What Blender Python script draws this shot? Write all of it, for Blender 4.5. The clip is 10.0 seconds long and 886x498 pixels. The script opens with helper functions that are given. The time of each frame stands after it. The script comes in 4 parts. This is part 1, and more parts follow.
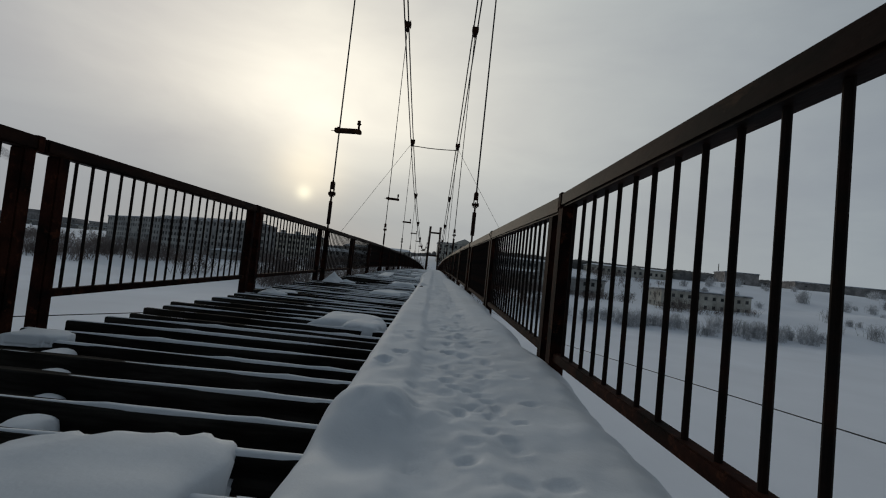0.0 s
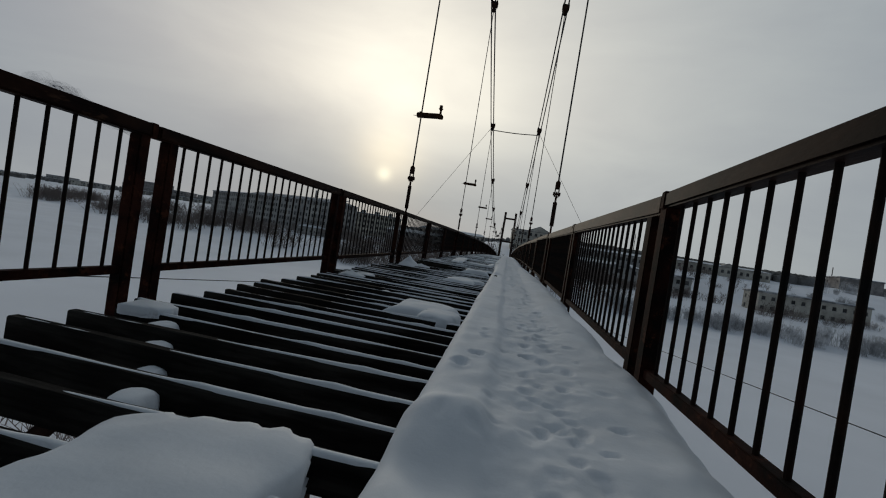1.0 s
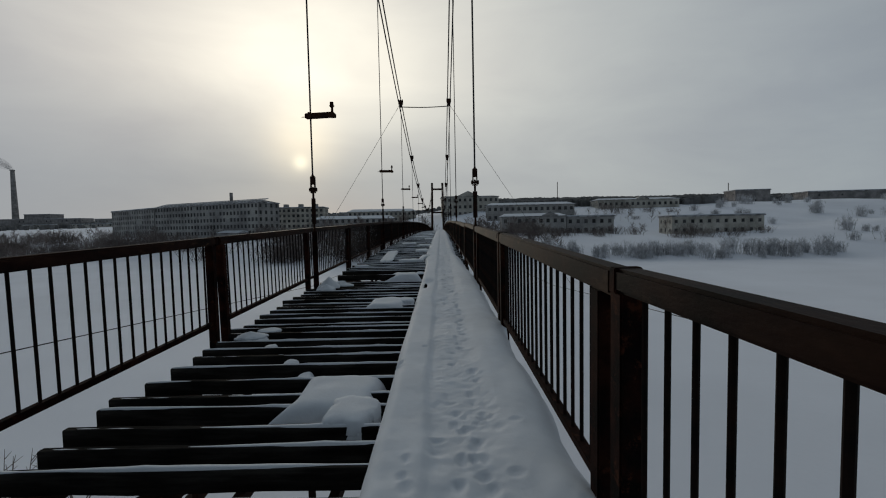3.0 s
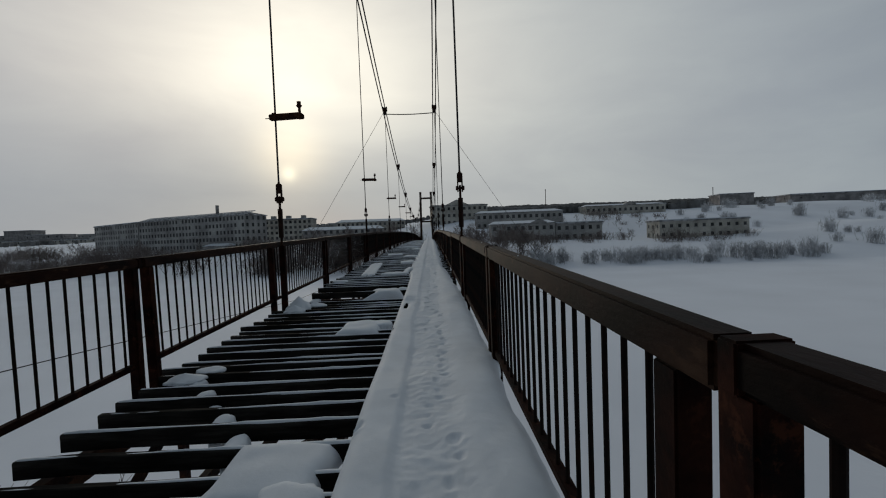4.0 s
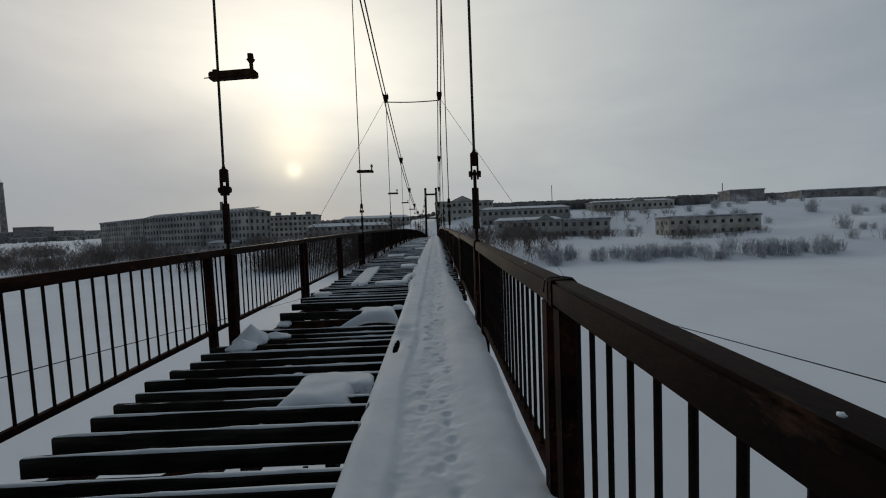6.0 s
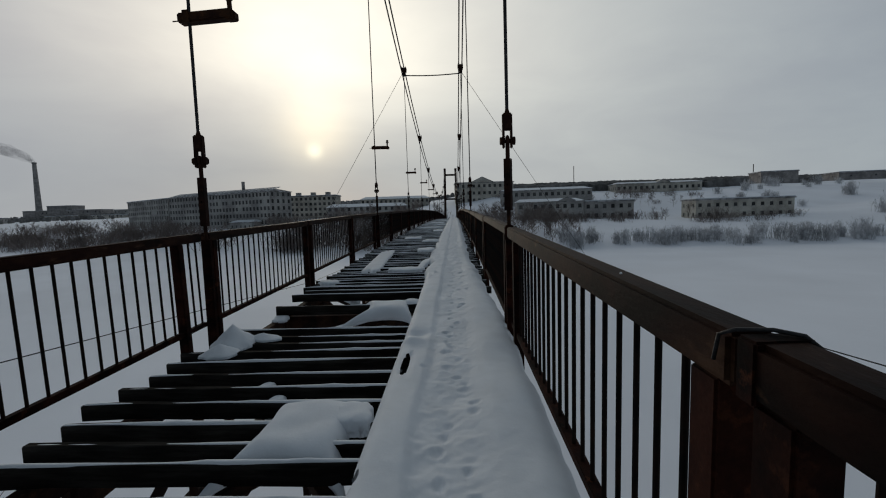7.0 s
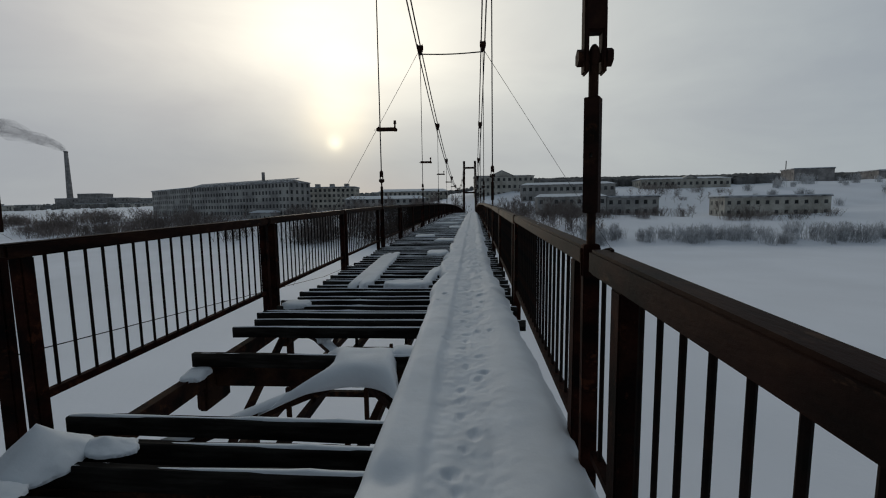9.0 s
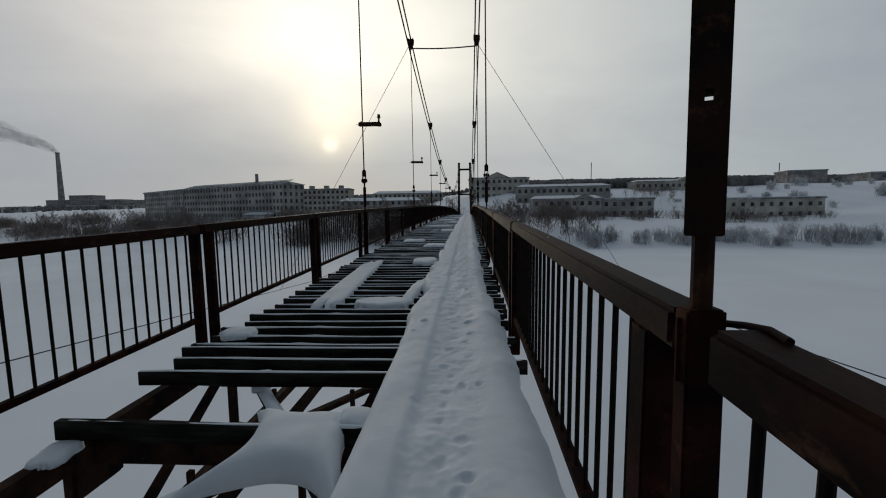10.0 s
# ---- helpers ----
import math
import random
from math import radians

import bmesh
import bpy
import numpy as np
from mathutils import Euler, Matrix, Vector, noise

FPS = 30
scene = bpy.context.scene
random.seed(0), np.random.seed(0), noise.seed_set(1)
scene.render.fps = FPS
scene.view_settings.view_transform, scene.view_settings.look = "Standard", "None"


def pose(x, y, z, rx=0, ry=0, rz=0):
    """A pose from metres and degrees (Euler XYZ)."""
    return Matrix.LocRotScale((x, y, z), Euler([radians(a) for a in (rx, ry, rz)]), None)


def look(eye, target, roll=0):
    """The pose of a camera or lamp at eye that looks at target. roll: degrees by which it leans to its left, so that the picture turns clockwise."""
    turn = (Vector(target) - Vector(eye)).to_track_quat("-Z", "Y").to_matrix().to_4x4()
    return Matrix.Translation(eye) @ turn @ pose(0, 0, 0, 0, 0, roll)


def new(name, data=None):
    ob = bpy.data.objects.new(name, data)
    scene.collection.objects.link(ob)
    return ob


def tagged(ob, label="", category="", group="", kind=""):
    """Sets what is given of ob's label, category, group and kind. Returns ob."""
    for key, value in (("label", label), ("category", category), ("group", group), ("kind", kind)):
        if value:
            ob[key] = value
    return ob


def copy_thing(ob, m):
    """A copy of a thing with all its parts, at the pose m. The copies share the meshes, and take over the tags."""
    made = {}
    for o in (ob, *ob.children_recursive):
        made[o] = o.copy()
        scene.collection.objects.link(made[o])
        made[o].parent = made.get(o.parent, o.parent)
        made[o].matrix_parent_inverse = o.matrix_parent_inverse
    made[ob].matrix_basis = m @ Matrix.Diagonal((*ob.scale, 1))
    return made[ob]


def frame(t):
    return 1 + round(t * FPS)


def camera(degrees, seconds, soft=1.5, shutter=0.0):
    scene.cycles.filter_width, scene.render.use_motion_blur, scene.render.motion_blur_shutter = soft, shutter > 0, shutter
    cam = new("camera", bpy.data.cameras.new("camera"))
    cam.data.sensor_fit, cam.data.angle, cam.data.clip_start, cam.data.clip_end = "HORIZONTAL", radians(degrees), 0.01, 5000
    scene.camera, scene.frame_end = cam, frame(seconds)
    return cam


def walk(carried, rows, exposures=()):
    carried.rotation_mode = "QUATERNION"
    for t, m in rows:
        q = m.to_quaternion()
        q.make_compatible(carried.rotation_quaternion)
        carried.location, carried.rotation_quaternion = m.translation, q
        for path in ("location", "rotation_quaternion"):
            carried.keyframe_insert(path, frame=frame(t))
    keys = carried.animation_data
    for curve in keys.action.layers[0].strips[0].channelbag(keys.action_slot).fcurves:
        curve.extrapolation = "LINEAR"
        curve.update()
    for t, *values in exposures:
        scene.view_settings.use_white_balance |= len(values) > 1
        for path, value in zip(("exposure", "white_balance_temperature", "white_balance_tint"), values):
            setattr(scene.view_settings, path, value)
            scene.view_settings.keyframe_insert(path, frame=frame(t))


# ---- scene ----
cam = camera(90.7, 10.0, 1.1)

PATH = [
    (0, (0.732, 1.798, 0.626), (0.763, 3.795, 0.732), 6.0),
    (0.2, (0.706, 1.83, 0.611), (0.698, 3.827, 0.697), 6.8),
    (0.5, (0.697, 1.876, 0.645), (0.615, 3.873, 0.691), 9.1),
    (1, (0.680, 1.892, 0.681), (0.390, 3.871, 0.673), 9.2),
    (1.5, (0.694, 1.958, 0.765), (0.416, 3.939, 0.763), 4.9),
    (1.8, (0.748, 2.02, 0.882), (0.602, 4.015, 0.87), 1.2),
    (2, (0.775, 2.112, 0.967), (0.692, 4.107, 0.862), 0.9),
    (2.2, (0.775, 2.185, 1.064), (0.714, 4.179, 0.914), 0.4),
    (2.5, (0.769, 2.325, 1.164), (0.734, 4.32, 1.026), -0.2),
    (4, (0.906, 3.369, 1.258), (0.96, 5.367, 1.191), -2.2),
    (4.5, (0.927, 3.776, 1.231), (0.968, 5.774, 1.161), -2.1),
    (5, (0.949, 4.25, 1.27), (1.012, 6.248, 1.209), -1.6),
    (6.5, (0.921, 5.659, 1.353), (0.916, 7.656, 1.235), -2.3),
    (7, (0.913, 6.119, 1.352), (0.854, 8.111, 1.187), -1.8),
    (7.5, (0.922, 6.615, 1.352), (0.813, 8.603, 1.172), -2.1),
    (8, (0.933, 7.132, 1.403), (0.796, 9.12, 1.233), -2.1),
    (8.5, (0.937, 7.638, 1.407), (0.816, 9.628, 1.249), -1.6),
    (9, (0.913, 8.094, 1.386), (0.772, 10.079, 1.193), -0.9),
    (9.5, (0.972, 8.572, 1.386), (0.842, 10.556, 1.174), -0.9),
    (10, (0.985, 9.087, 1.403), (0.865, 11.074, 1.218), -0.9),
]
EXPOSURES = ((0.0, -0.14), (2.0, -0.10), (4.5, -0.05), (7.5, 0.04), (10.0, 0.07))
walk(cam, [(t, look(eye, target, roll)) for t, eye, target, roll in PATH], EXPOSURES)

# ---------------------------------------------------------------- world and light
SUN_DIR = Vector((-0.297, 0.945, 0.140)).normalized()


def node(nt, kind, **vals):
    n = nt.nodes.new(kind)
    for k, v in vals.items():
        if k == "op":
            n.operation = v
        elif k == "blend":
            n.blend_type = v
        else:
            n.inputs[k if not k.startswith("i") or not k[1:].isdigit() else int(k[1:])].default_value = v
    return n


def build_world():
    w = bpy.data.worlds.new("winter_sky")
    scene.world = w
    w.use_nodes = True
    nt = w.node_tree
    nt.nodes.clear()
    L = nt.links.new
    out = nt.nodes.new("ShaderNodeOutputWorld")
    bg = nt.nodes.new("ShaderNodeBackground")
    L(bg.outputs[0], out.inputs[0])
    tc = nt.nodes.new("ShaderNodeTexCoord")
    sky = nt.nodes.new("ShaderNodeTexSky")
    sky.sky_type = "NISHITA"
    sky.sun_disc = False
    sky.sun_elevation = math.asin(SUN_DIR.z)
    sky.sun_rotation = math.atan2(SUN_DIR.x, SUN_DIR.y)
    sky.dust_density = 1.0

    def lobe(direction, power, strength):
        d = Vector(direction).normalized()
        dot = node(nt, "ShaderNodeVectorMath", op="DOT_PRODUCT", i1=tuple(d))
        L(tc.outputs["Generated"], dot.inputs[0])
        mx = node(nt, "ShaderNodeMath", op="MAXIMUM", i1=0.0)
        L(dot.outputs["Value"], mx.inputs[0])
        pw = node(nt, "ShaderNodeMath", op="POWER", i1=power)
        L(mx.outputs[0], pw.inputs[0])
        ml = node(nt, "ShaderNodeMath", op="MULTIPLY", i1=strength)
        L(pw.outputs[0], ml.inputs[0])
        return ml.outputs[0]

    def tint(value, colour):
        m = node(nt, "ShaderNodeVectorMath", op="SCALE", i0=colour)
        L(value, m.inputs["Scale"])
        return m.outputs[0]

    def add(a, b):
        m = node(nt, "ShaderNodeVectorMath", op="ADD")
        L(a, m.inputs[0])
        L(b, m.inputs[1])
        return m.outputs[0]

    # cloud deck: grey veil, streaked along the horizon
    mp = nt.nodes.new("ShaderNodeMapping")
    mp.inputs["Scale"].default_value = (1.4, 1.4, 4.2)
    L(tc.outputs["Generated"], mp.inputs[0])
    nz = node(nt, "ShaderNodeTexNoise", Scale=1.7, Detail=5.0, Roughness=0.55, Distortion=0.4)
    L(mp.outputs[0], nz.inputs["Vector"])
    ramp = nt.nodes.new("ShaderNodeValToRGB")
    ramp.color_ramp.elements[0].position, ramp.color_ramp.elements[1].position = 0.30, 0.72
    ramp.color_ramp.elements[0].color = (0.314, 0.346, 0.380, 1)
    ramp.color_ramp.elements[1].color = (0.392, 0.430, 0.444, 1)
    L(nz.outputs["Fac"], ramp.inputs[0])
    # the overcast thickens overhead and away from the sun
    dn = node(nt, "ShaderNodeVectorMath", op="DOT_PRODUCT", i1=(-0.12, 0.985, -0.12))
    L(tc.outputs["Generated"], dn.inputs[0])
    thick = node(nt, "ShaderNodeMapRange", i1=-0.25, i2=0.62, i3=0.42, i4=1.0)
    L(dn.outputs["Value"], thick.inputs[0])
    cs = node(nt, "ShaderNodeVectorMath", op="SCALE")
    L(ramp.outputs[0], cs.inputs[0])
    L(thick.outputs[0], cs.inputs["Scale"])
    # the veil is bluer away from the sun
    cool = node(nt, "ShaderNodeMapRange", i1=-0.25, i2=0.90, i3=0.0, i4=1.0)
    L(dn.outputs["Value"], cool.inputs[0])
    cm = nt.nodes.new("ShaderNodeMixRGB")
    cm.inputs[1].default_value = (0.90, 1.0, 1.10, 1)
    cm.inputs[2].default_value = (1.0, 1.0, 1.0, 1)
    L(cool.outputs[0], cm.inputs[0])
    ct = node(nt, "ShaderNodeVectorMath", op="MULTIPLY")
    L(cs.outputs[0], ct.inputs[0])
    L(cm.outputs[0], ct.inputs[1])
    cloud = ct.outputs[0]
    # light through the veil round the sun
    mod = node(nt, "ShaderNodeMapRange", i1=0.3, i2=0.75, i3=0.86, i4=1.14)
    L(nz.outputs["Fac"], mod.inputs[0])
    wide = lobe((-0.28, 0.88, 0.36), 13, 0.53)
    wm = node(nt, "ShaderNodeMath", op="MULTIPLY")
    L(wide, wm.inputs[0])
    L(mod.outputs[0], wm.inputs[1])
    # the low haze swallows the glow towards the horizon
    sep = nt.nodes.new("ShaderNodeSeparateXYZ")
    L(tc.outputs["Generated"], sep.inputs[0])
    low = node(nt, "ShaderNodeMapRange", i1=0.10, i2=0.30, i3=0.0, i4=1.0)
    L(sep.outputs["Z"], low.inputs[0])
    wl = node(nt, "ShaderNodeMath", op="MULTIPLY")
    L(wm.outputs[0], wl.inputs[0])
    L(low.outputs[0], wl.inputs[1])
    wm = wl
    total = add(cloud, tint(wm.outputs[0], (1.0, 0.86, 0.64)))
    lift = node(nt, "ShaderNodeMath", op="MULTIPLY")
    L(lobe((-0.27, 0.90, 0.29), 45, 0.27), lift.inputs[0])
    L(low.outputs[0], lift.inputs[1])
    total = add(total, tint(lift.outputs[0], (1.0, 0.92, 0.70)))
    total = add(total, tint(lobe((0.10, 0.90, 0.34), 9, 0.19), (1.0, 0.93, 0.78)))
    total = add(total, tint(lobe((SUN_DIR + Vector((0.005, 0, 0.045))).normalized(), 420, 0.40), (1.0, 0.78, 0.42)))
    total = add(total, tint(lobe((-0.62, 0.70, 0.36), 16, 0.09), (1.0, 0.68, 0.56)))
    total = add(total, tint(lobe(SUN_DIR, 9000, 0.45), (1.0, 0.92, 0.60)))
    ns = node(nt, "ShaderNodeVectorMath", op="SCALE")
    ns.inputs["Scale"].default_value = 0.002
    L(sky.outputs[0], ns.inputs[0])
    total = add(total, ns.outputs[0])
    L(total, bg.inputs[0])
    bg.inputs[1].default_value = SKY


SKY = 0.92
build_world()
sun = new("sun", bpy.data.lights.new("sun", "SUN"))
sun.data.energy, sun.data.angle, sun.data.color = 0.6, radians(12), (1.0, 0.9, 0.74)
sun.matrix_world = look((0, 0, 60), Vector((0, 0, 60)) - SUN_DIR)


# ---------------------------------------------------------------- materials
def material(name, colours, scale=6.0, rough=0.8, metal=0.0, bump=0.3, bump_dist=0.004, fine=60.0, stretch=(1, 1, 1), random_tint=0.0, spots=None, gloss=0.06):
    """A procedural surface: two scales of colour variation, fine relief, optional rust or wear spots."""
    m = bpy.data.materials.new(name)
    m.use_nodes = True
    nt = m.node_tree
    L = nt.links.new
    b = nt.nodes["Principled BSDF"]
    b.inputs["Roughness"].default_value = rough
    b.inputs["Metallic"].default_value = metal
    b.inputs["Specular IOR Level"].default_value = gloss
    tc = nt.nodes.new("ShaderNodeTexCoord")
    mp = nt.nodes.new("ShaderNodeMapping")
    mp.inputs["Scale"].default_value = stretch
    L(tc.outputs["Object"], mp.inputs[0])
    big = node(nt, "ShaderNodeTexNoise", Scale=scale, Detail=4.0, Roughness=0.6)
    L(mp.outputs[0], big.inputs["Vector"])
    small = node(nt, "ShaderNodeTexNoise", Scale=fine, Detail=5.0, Roughness=0.65)
    L(mp.outputs[0], small.inputs["Vector"])
    ramp = nt.nodes.new("ShaderNodeValToRGB")
    els = ramp.color_ramp.elements
    while len(els) < len(colours):
        els.new(0.5)
    for i, c in enumerate(colours):
        els[i].position = 0.38 + 0.24 * i / max(1, len(colours) - 1)
        els[i].color = (*c, 1)
    L(big.outputs["Fac"], ramp.inputs[0])
    col = ramp.outputs[0]
    grain = nt.nodes.new("ShaderNodeMixRGB")
    grain.blend_type = "OVERLAY"
    grain.inputs[0].default_value = 0.45
    L(col, grain.inputs[1])
    L(small.outputs["Fac"], grain.inputs[2])
    col = grain.outputs[0]
    if spots:
        sp = node(nt, "ShaderNodeTexNoise", Scale=scale * 2.3, Detail=6.0, Roughness=0.7)
        L(mp.outputs[0], sp.inputs["Vector"])
        mr = node(nt, "ShaderNodeMapRange", i1=spots[1], i2=spots[1] + 0.08, i3=0.0, i4=1.0)
        L(sp.outputs["Fac"], mr.inputs[0])
        mix = nt.nodes.new("ShaderNodeMixRGB")
        mix.inputs[2].default_value = (*spots[0], 1)
        L(mr.outputs[0], mix.inputs[0])
        L(col, mix.inputs[1])
        col = mix.outputs[0]
    if random_tint:
        oi = nt.nodes.new("ShaderNodeObjectInfo")
        mr = node(nt, "ShaderNodeMapRange", i1=0.0, i2=1.0, i3=1 - random_tint, i4=1 + random_tint)
        L(oi.outputs["Random"], mr.inputs[0])
        sc = node(nt, "ShaderNodeVectorMath", op="SCALE")
        L(col, sc.inputs[0])
        L(mr.outputs[0], sc.inputs["Scale"])
        col = sc.outputs[0]
    L(col, b.inputs["Base Color"])
    bp = node(nt, "ShaderNodeBump", Strength=bump, Distance=bump_dist)
    mixh = node(nt, "ShaderNodeMath", op="ADD")
    L(big.outputs["Fac"], mixh.inputs[0])
    L(small.outputs["Fac"], mixh.inputs[1])
    L(mixh.outputs[0], bp.inputs["Height"])
    L(bp.outputs[0], b.inputs["Normal"])
    return m


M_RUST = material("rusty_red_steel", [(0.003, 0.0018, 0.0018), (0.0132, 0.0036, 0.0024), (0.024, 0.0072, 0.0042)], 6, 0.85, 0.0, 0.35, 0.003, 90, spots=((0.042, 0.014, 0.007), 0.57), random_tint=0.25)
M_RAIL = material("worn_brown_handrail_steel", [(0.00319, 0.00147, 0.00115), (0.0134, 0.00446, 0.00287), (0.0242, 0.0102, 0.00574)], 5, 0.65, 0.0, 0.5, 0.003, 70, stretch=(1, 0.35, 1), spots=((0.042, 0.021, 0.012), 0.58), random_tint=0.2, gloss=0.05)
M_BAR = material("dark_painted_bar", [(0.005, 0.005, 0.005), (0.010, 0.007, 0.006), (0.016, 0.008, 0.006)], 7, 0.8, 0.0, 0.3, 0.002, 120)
M_STEEL = material("dark_truss_steel", [(0.008, 0.006, 0.005), (0.020, 0.009, 0.007), (0.034, 0.017, 0.010)], 4, 0.8, 0.0, 0.4, 0.003, 70, spots=((0.050, 0.022, 0.011), 0.56))
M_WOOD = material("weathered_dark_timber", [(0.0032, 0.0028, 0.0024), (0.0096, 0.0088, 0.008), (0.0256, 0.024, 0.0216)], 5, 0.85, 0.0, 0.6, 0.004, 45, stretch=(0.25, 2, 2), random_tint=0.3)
M_CABLE = material("grey_wire_rope", [(0.018, 0.018, 0.019), (0.04, 0.04, 0.042)], 20, 0.5, 0.3, 0.5, 0.003, 200)
M_CONC = material("weathered_grey_panel_wall", [(0.25, 0.243, 0.238), (0.34, 0.333, 0.322), (0.43, 0.42, 0.40)], 0.12, 0.9, 0.0, 0.2, 0.01, 2.2, random_tint=0.05)
M_PLASTER = material("pale_yellowed_plaster_wall", [(0.33, 0.315, 0.28), (0.44, 0.42, 0.375), (0.53, 0.51, 0.46)], 0.2, 0.9, 0.0, 0.2, 0.01, 2.5, random_tint=0.05)
# brick colour lightened and greyed, with the distance haze painted in
M_BRICK = material("dull_hazed_brick_wall", [(0.18, 0.172, 0.172), (0.25, 0.237, 0.232), (0.33, 0.315, 0.305)], 0.25, 0.9, 0.0, 0.2, 0.01, 3, random_tint=0.05)
# dark colour stands in for the shade inside the window openings
M_VOID = material("shaded_window_void", [(0.05, 0.05, 0.052), (0.11, 0.108, 0.108)], 0.5, 0.35, 0.0, 0.0, 0.001, 3, random_tint=0.5)
M_ROOF = material("frosted_roof_edge", [(0.10, 0.10, 0.10), (0.24, 0.24, 0.25), (0.5, 0.5, 0.52)], 0.4, 0.9, 0.0, 0.2, 0.01, 3)
M_TWIG = material("frosted_twigs", [(0.34, 0.345, 0.36), (0.52, 0.53, 0.55), (0.70, 0.71, 0.73)], 0.9, 0.9, 0.0, 0.0, 0.01, 6, random_tint=0.25)
M_DTWIG = material("bare_brown_twigs", [(0.13, 0.108, 0.098), (0.195, 0.166, 0.155), (0.27, 0.24, 0.228)], 0.12, 0.9, 0.0, 0.0, 0.01, 4, random_tint=0.25)
M_PINE = material("far_forest", [(0.10, 0.10, 0.098), (0.145, 0.143, 0.14), (0.19, 0.19, 0.19)], 0.05, 0.95, 0.0, 0.0, 0.01, 1.0)


def snow_material(name, colour, scale, fine, dist, strength=0.5):
    m = bpy.data.materials.new(name)
    m.use_nodes = True
    nt = m.node_tree
    L = nt.links.new
    b = nt.nodes["Principled BSDF"]
    b.inputs["Roughness"].default_value = 0.75
    b.inputs["Specular IOR Level"].default_value = 0.25
    tc = nt.nodes.new("ShaderNodeTexCoord")
    big = node(nt, "ShaderNodeTexNoise", Scale=scale, Detail=3.0, Roughness=0.5)
    small = node(nt, "ShaderNodeTexNoise", Scale=fine, Detail=6.0, Roughness=0.6)
    L(tc.outputs["Object"], big.inputs["Vector"])
    L(tc.outputs["Object"], small.inputs["Vector"])
    ramp = nt.nodes.new("ShaderNodeValToRGB")
    ramp.color_ramp.elements[0].position, ramp.color_ramp.elements[1].position = 0.3, 0.7
    ramp.color_ramp.elements[0].color = (*[c * 0.90 for c in colour], 1)
    ramp.color_ramp.elements[1].color = (*colour, 1)
    L(big.outputs["Fac"], ramp.inputs[0])
    L(ramp.outputs[0], b.inputs["Base Color"])
    h = node(nt, "ShaderNodeMath", op="MULTIPLY_ADD", i1=0.25)
    L(small.outputs["Fac"], h.inputs[0])
    L(big.outputs["Fac"], h.inputs[2])
    bp = node(nt, "ShaderNodeBump", Strength=strength, Distance=dist)
    L(h.outputs[0], bp.inputs["Height"])
    L(bp.outputs[0], b.inputs["Normal"])
    return m


M_SNOW = snow_material("fresh_packed_snow", (0.70, 0.74, 0.79), 5.0, 55.0, 0.02, 0.24)
M_FIELD = snow_material("wind_packed_river_snow", (0.835, 0.865, 0.93), 0.06, 0.8, 0.3, 0.35)


# ---------------------------------------------------------------- mesh helpers
def mesh_of(name, verts, faces, mat, smooth=False):
    me = bpy.data.meshes.new(name)
    me.from_pydata([tuple(v) for v in verts], [], [tuple(f) for f in faces])
    me.materials.append(mat)
    if smooth:
        me.polygons.foreach_set("use_smooth", [True] * len(me.polygons))
    me.update()
    return me


def bm_mesh(name, bm, mat, smooth=False):
    me = bpy.data.meshes.new(name)
    bm.normal_update()
    bm.to_mesh(me)
    bm.free()
    me.materials.append(mat)
    if smooth:
        me.polygons.foreach_set("use_smooth", [True] * len(me.polygons))
    return me


def add_box(bm, lo, hi, bevel=0.0):
    vs = [bm.verts.new((x, y, z)) for x in (lo[0], hi[0]) for y in (lo[1], hi[1]) for z in (lo[2], hi[2])]
    fs = [bm.faces.new([vs[i] for i in q]) for q in ((0, 1, 3, 2), (4, 6, 7, 5), (0, 4, 5, 1), (2, 3, 7, 6), (0, 2, 6, 4), (1, 5, 7, 3))]
    if bevel:
        es = list({e for f in fs for e in f.edges})
        bmesh.ops.bevel(bm, geom=es, offset=bevel, segments=2, affect="EDGES", clamp_overlap=True)


def box_mesh(name, lo, hi, mat, bevel=0.0):
    bm = bmesh.new()
    add_box(bm, lo, hi, bevel)
    return bm_mesh(name, bm, mat)


def add_rod(bm, a, b, r0, r1=None, seg=8):
    a, b = Vector(a), Vector(b)
    d = b - a
    m = Matrix.Translation((a + b) / 2) @ d.to_track_quat("Z", "Y").to_matrix().to_4x4()
    bmesh.ops.create_cone(bm, cap_ends=True, segments=seg, radius1=r0, radius2=r0 if r1 is None else r1, depth=d.length, matrix=m)


def rod_mesh(name, a, b, r, mat, seg=8):
    bm = bmesh.new()
    add_rod(bm, a, b, r, None, seg)
    return bm_mesh(name, bm, mat)


def add_bar(bm, a, b, w, h):
    """A rectangular bar from a to b, w wide and h deep."""
    a, b = Vector(a), Vector(b)
    d = (b - a).normalized()
    side = d.cross(Vector((0, 0, 1)))
    side = side.normalized() if side.length > 1e-4 else Vector((1, 0, 0))
    up = side.cross(d).normalized()
    vs = [bm.verts.new(p + side * sx * w / 2 + up * sz * h / 2) for p in (a, b) for sx, sz in ((-1, -1), (1, -1), (1, 1), (-1, 1))]
    for q in ((0, 1, 2, 3), (7, 6, 5, 4), (0, 4, 5, 1), (1, 5, 6, 2), (2, 6, 7, 3), (3, 7, 4, 0)):
        bm.faces.new([vs[i] for i in q])


def part(name, me, parent, label=""):
    if isinstance(me, bmesh.types.BMesh):
        raise TypeError("mesh wanted")
    ob = new(name, me)
    ob.parent = parent
    if label:
        ob["label"] = label
    return ob


def thing(name, label, category, m=None, data=None, group="", kind=""):
    ob = new(name, data)
    if m is not None:
        ob.matrix_basis = m
    return tagged(ob, label, category, group, kind)


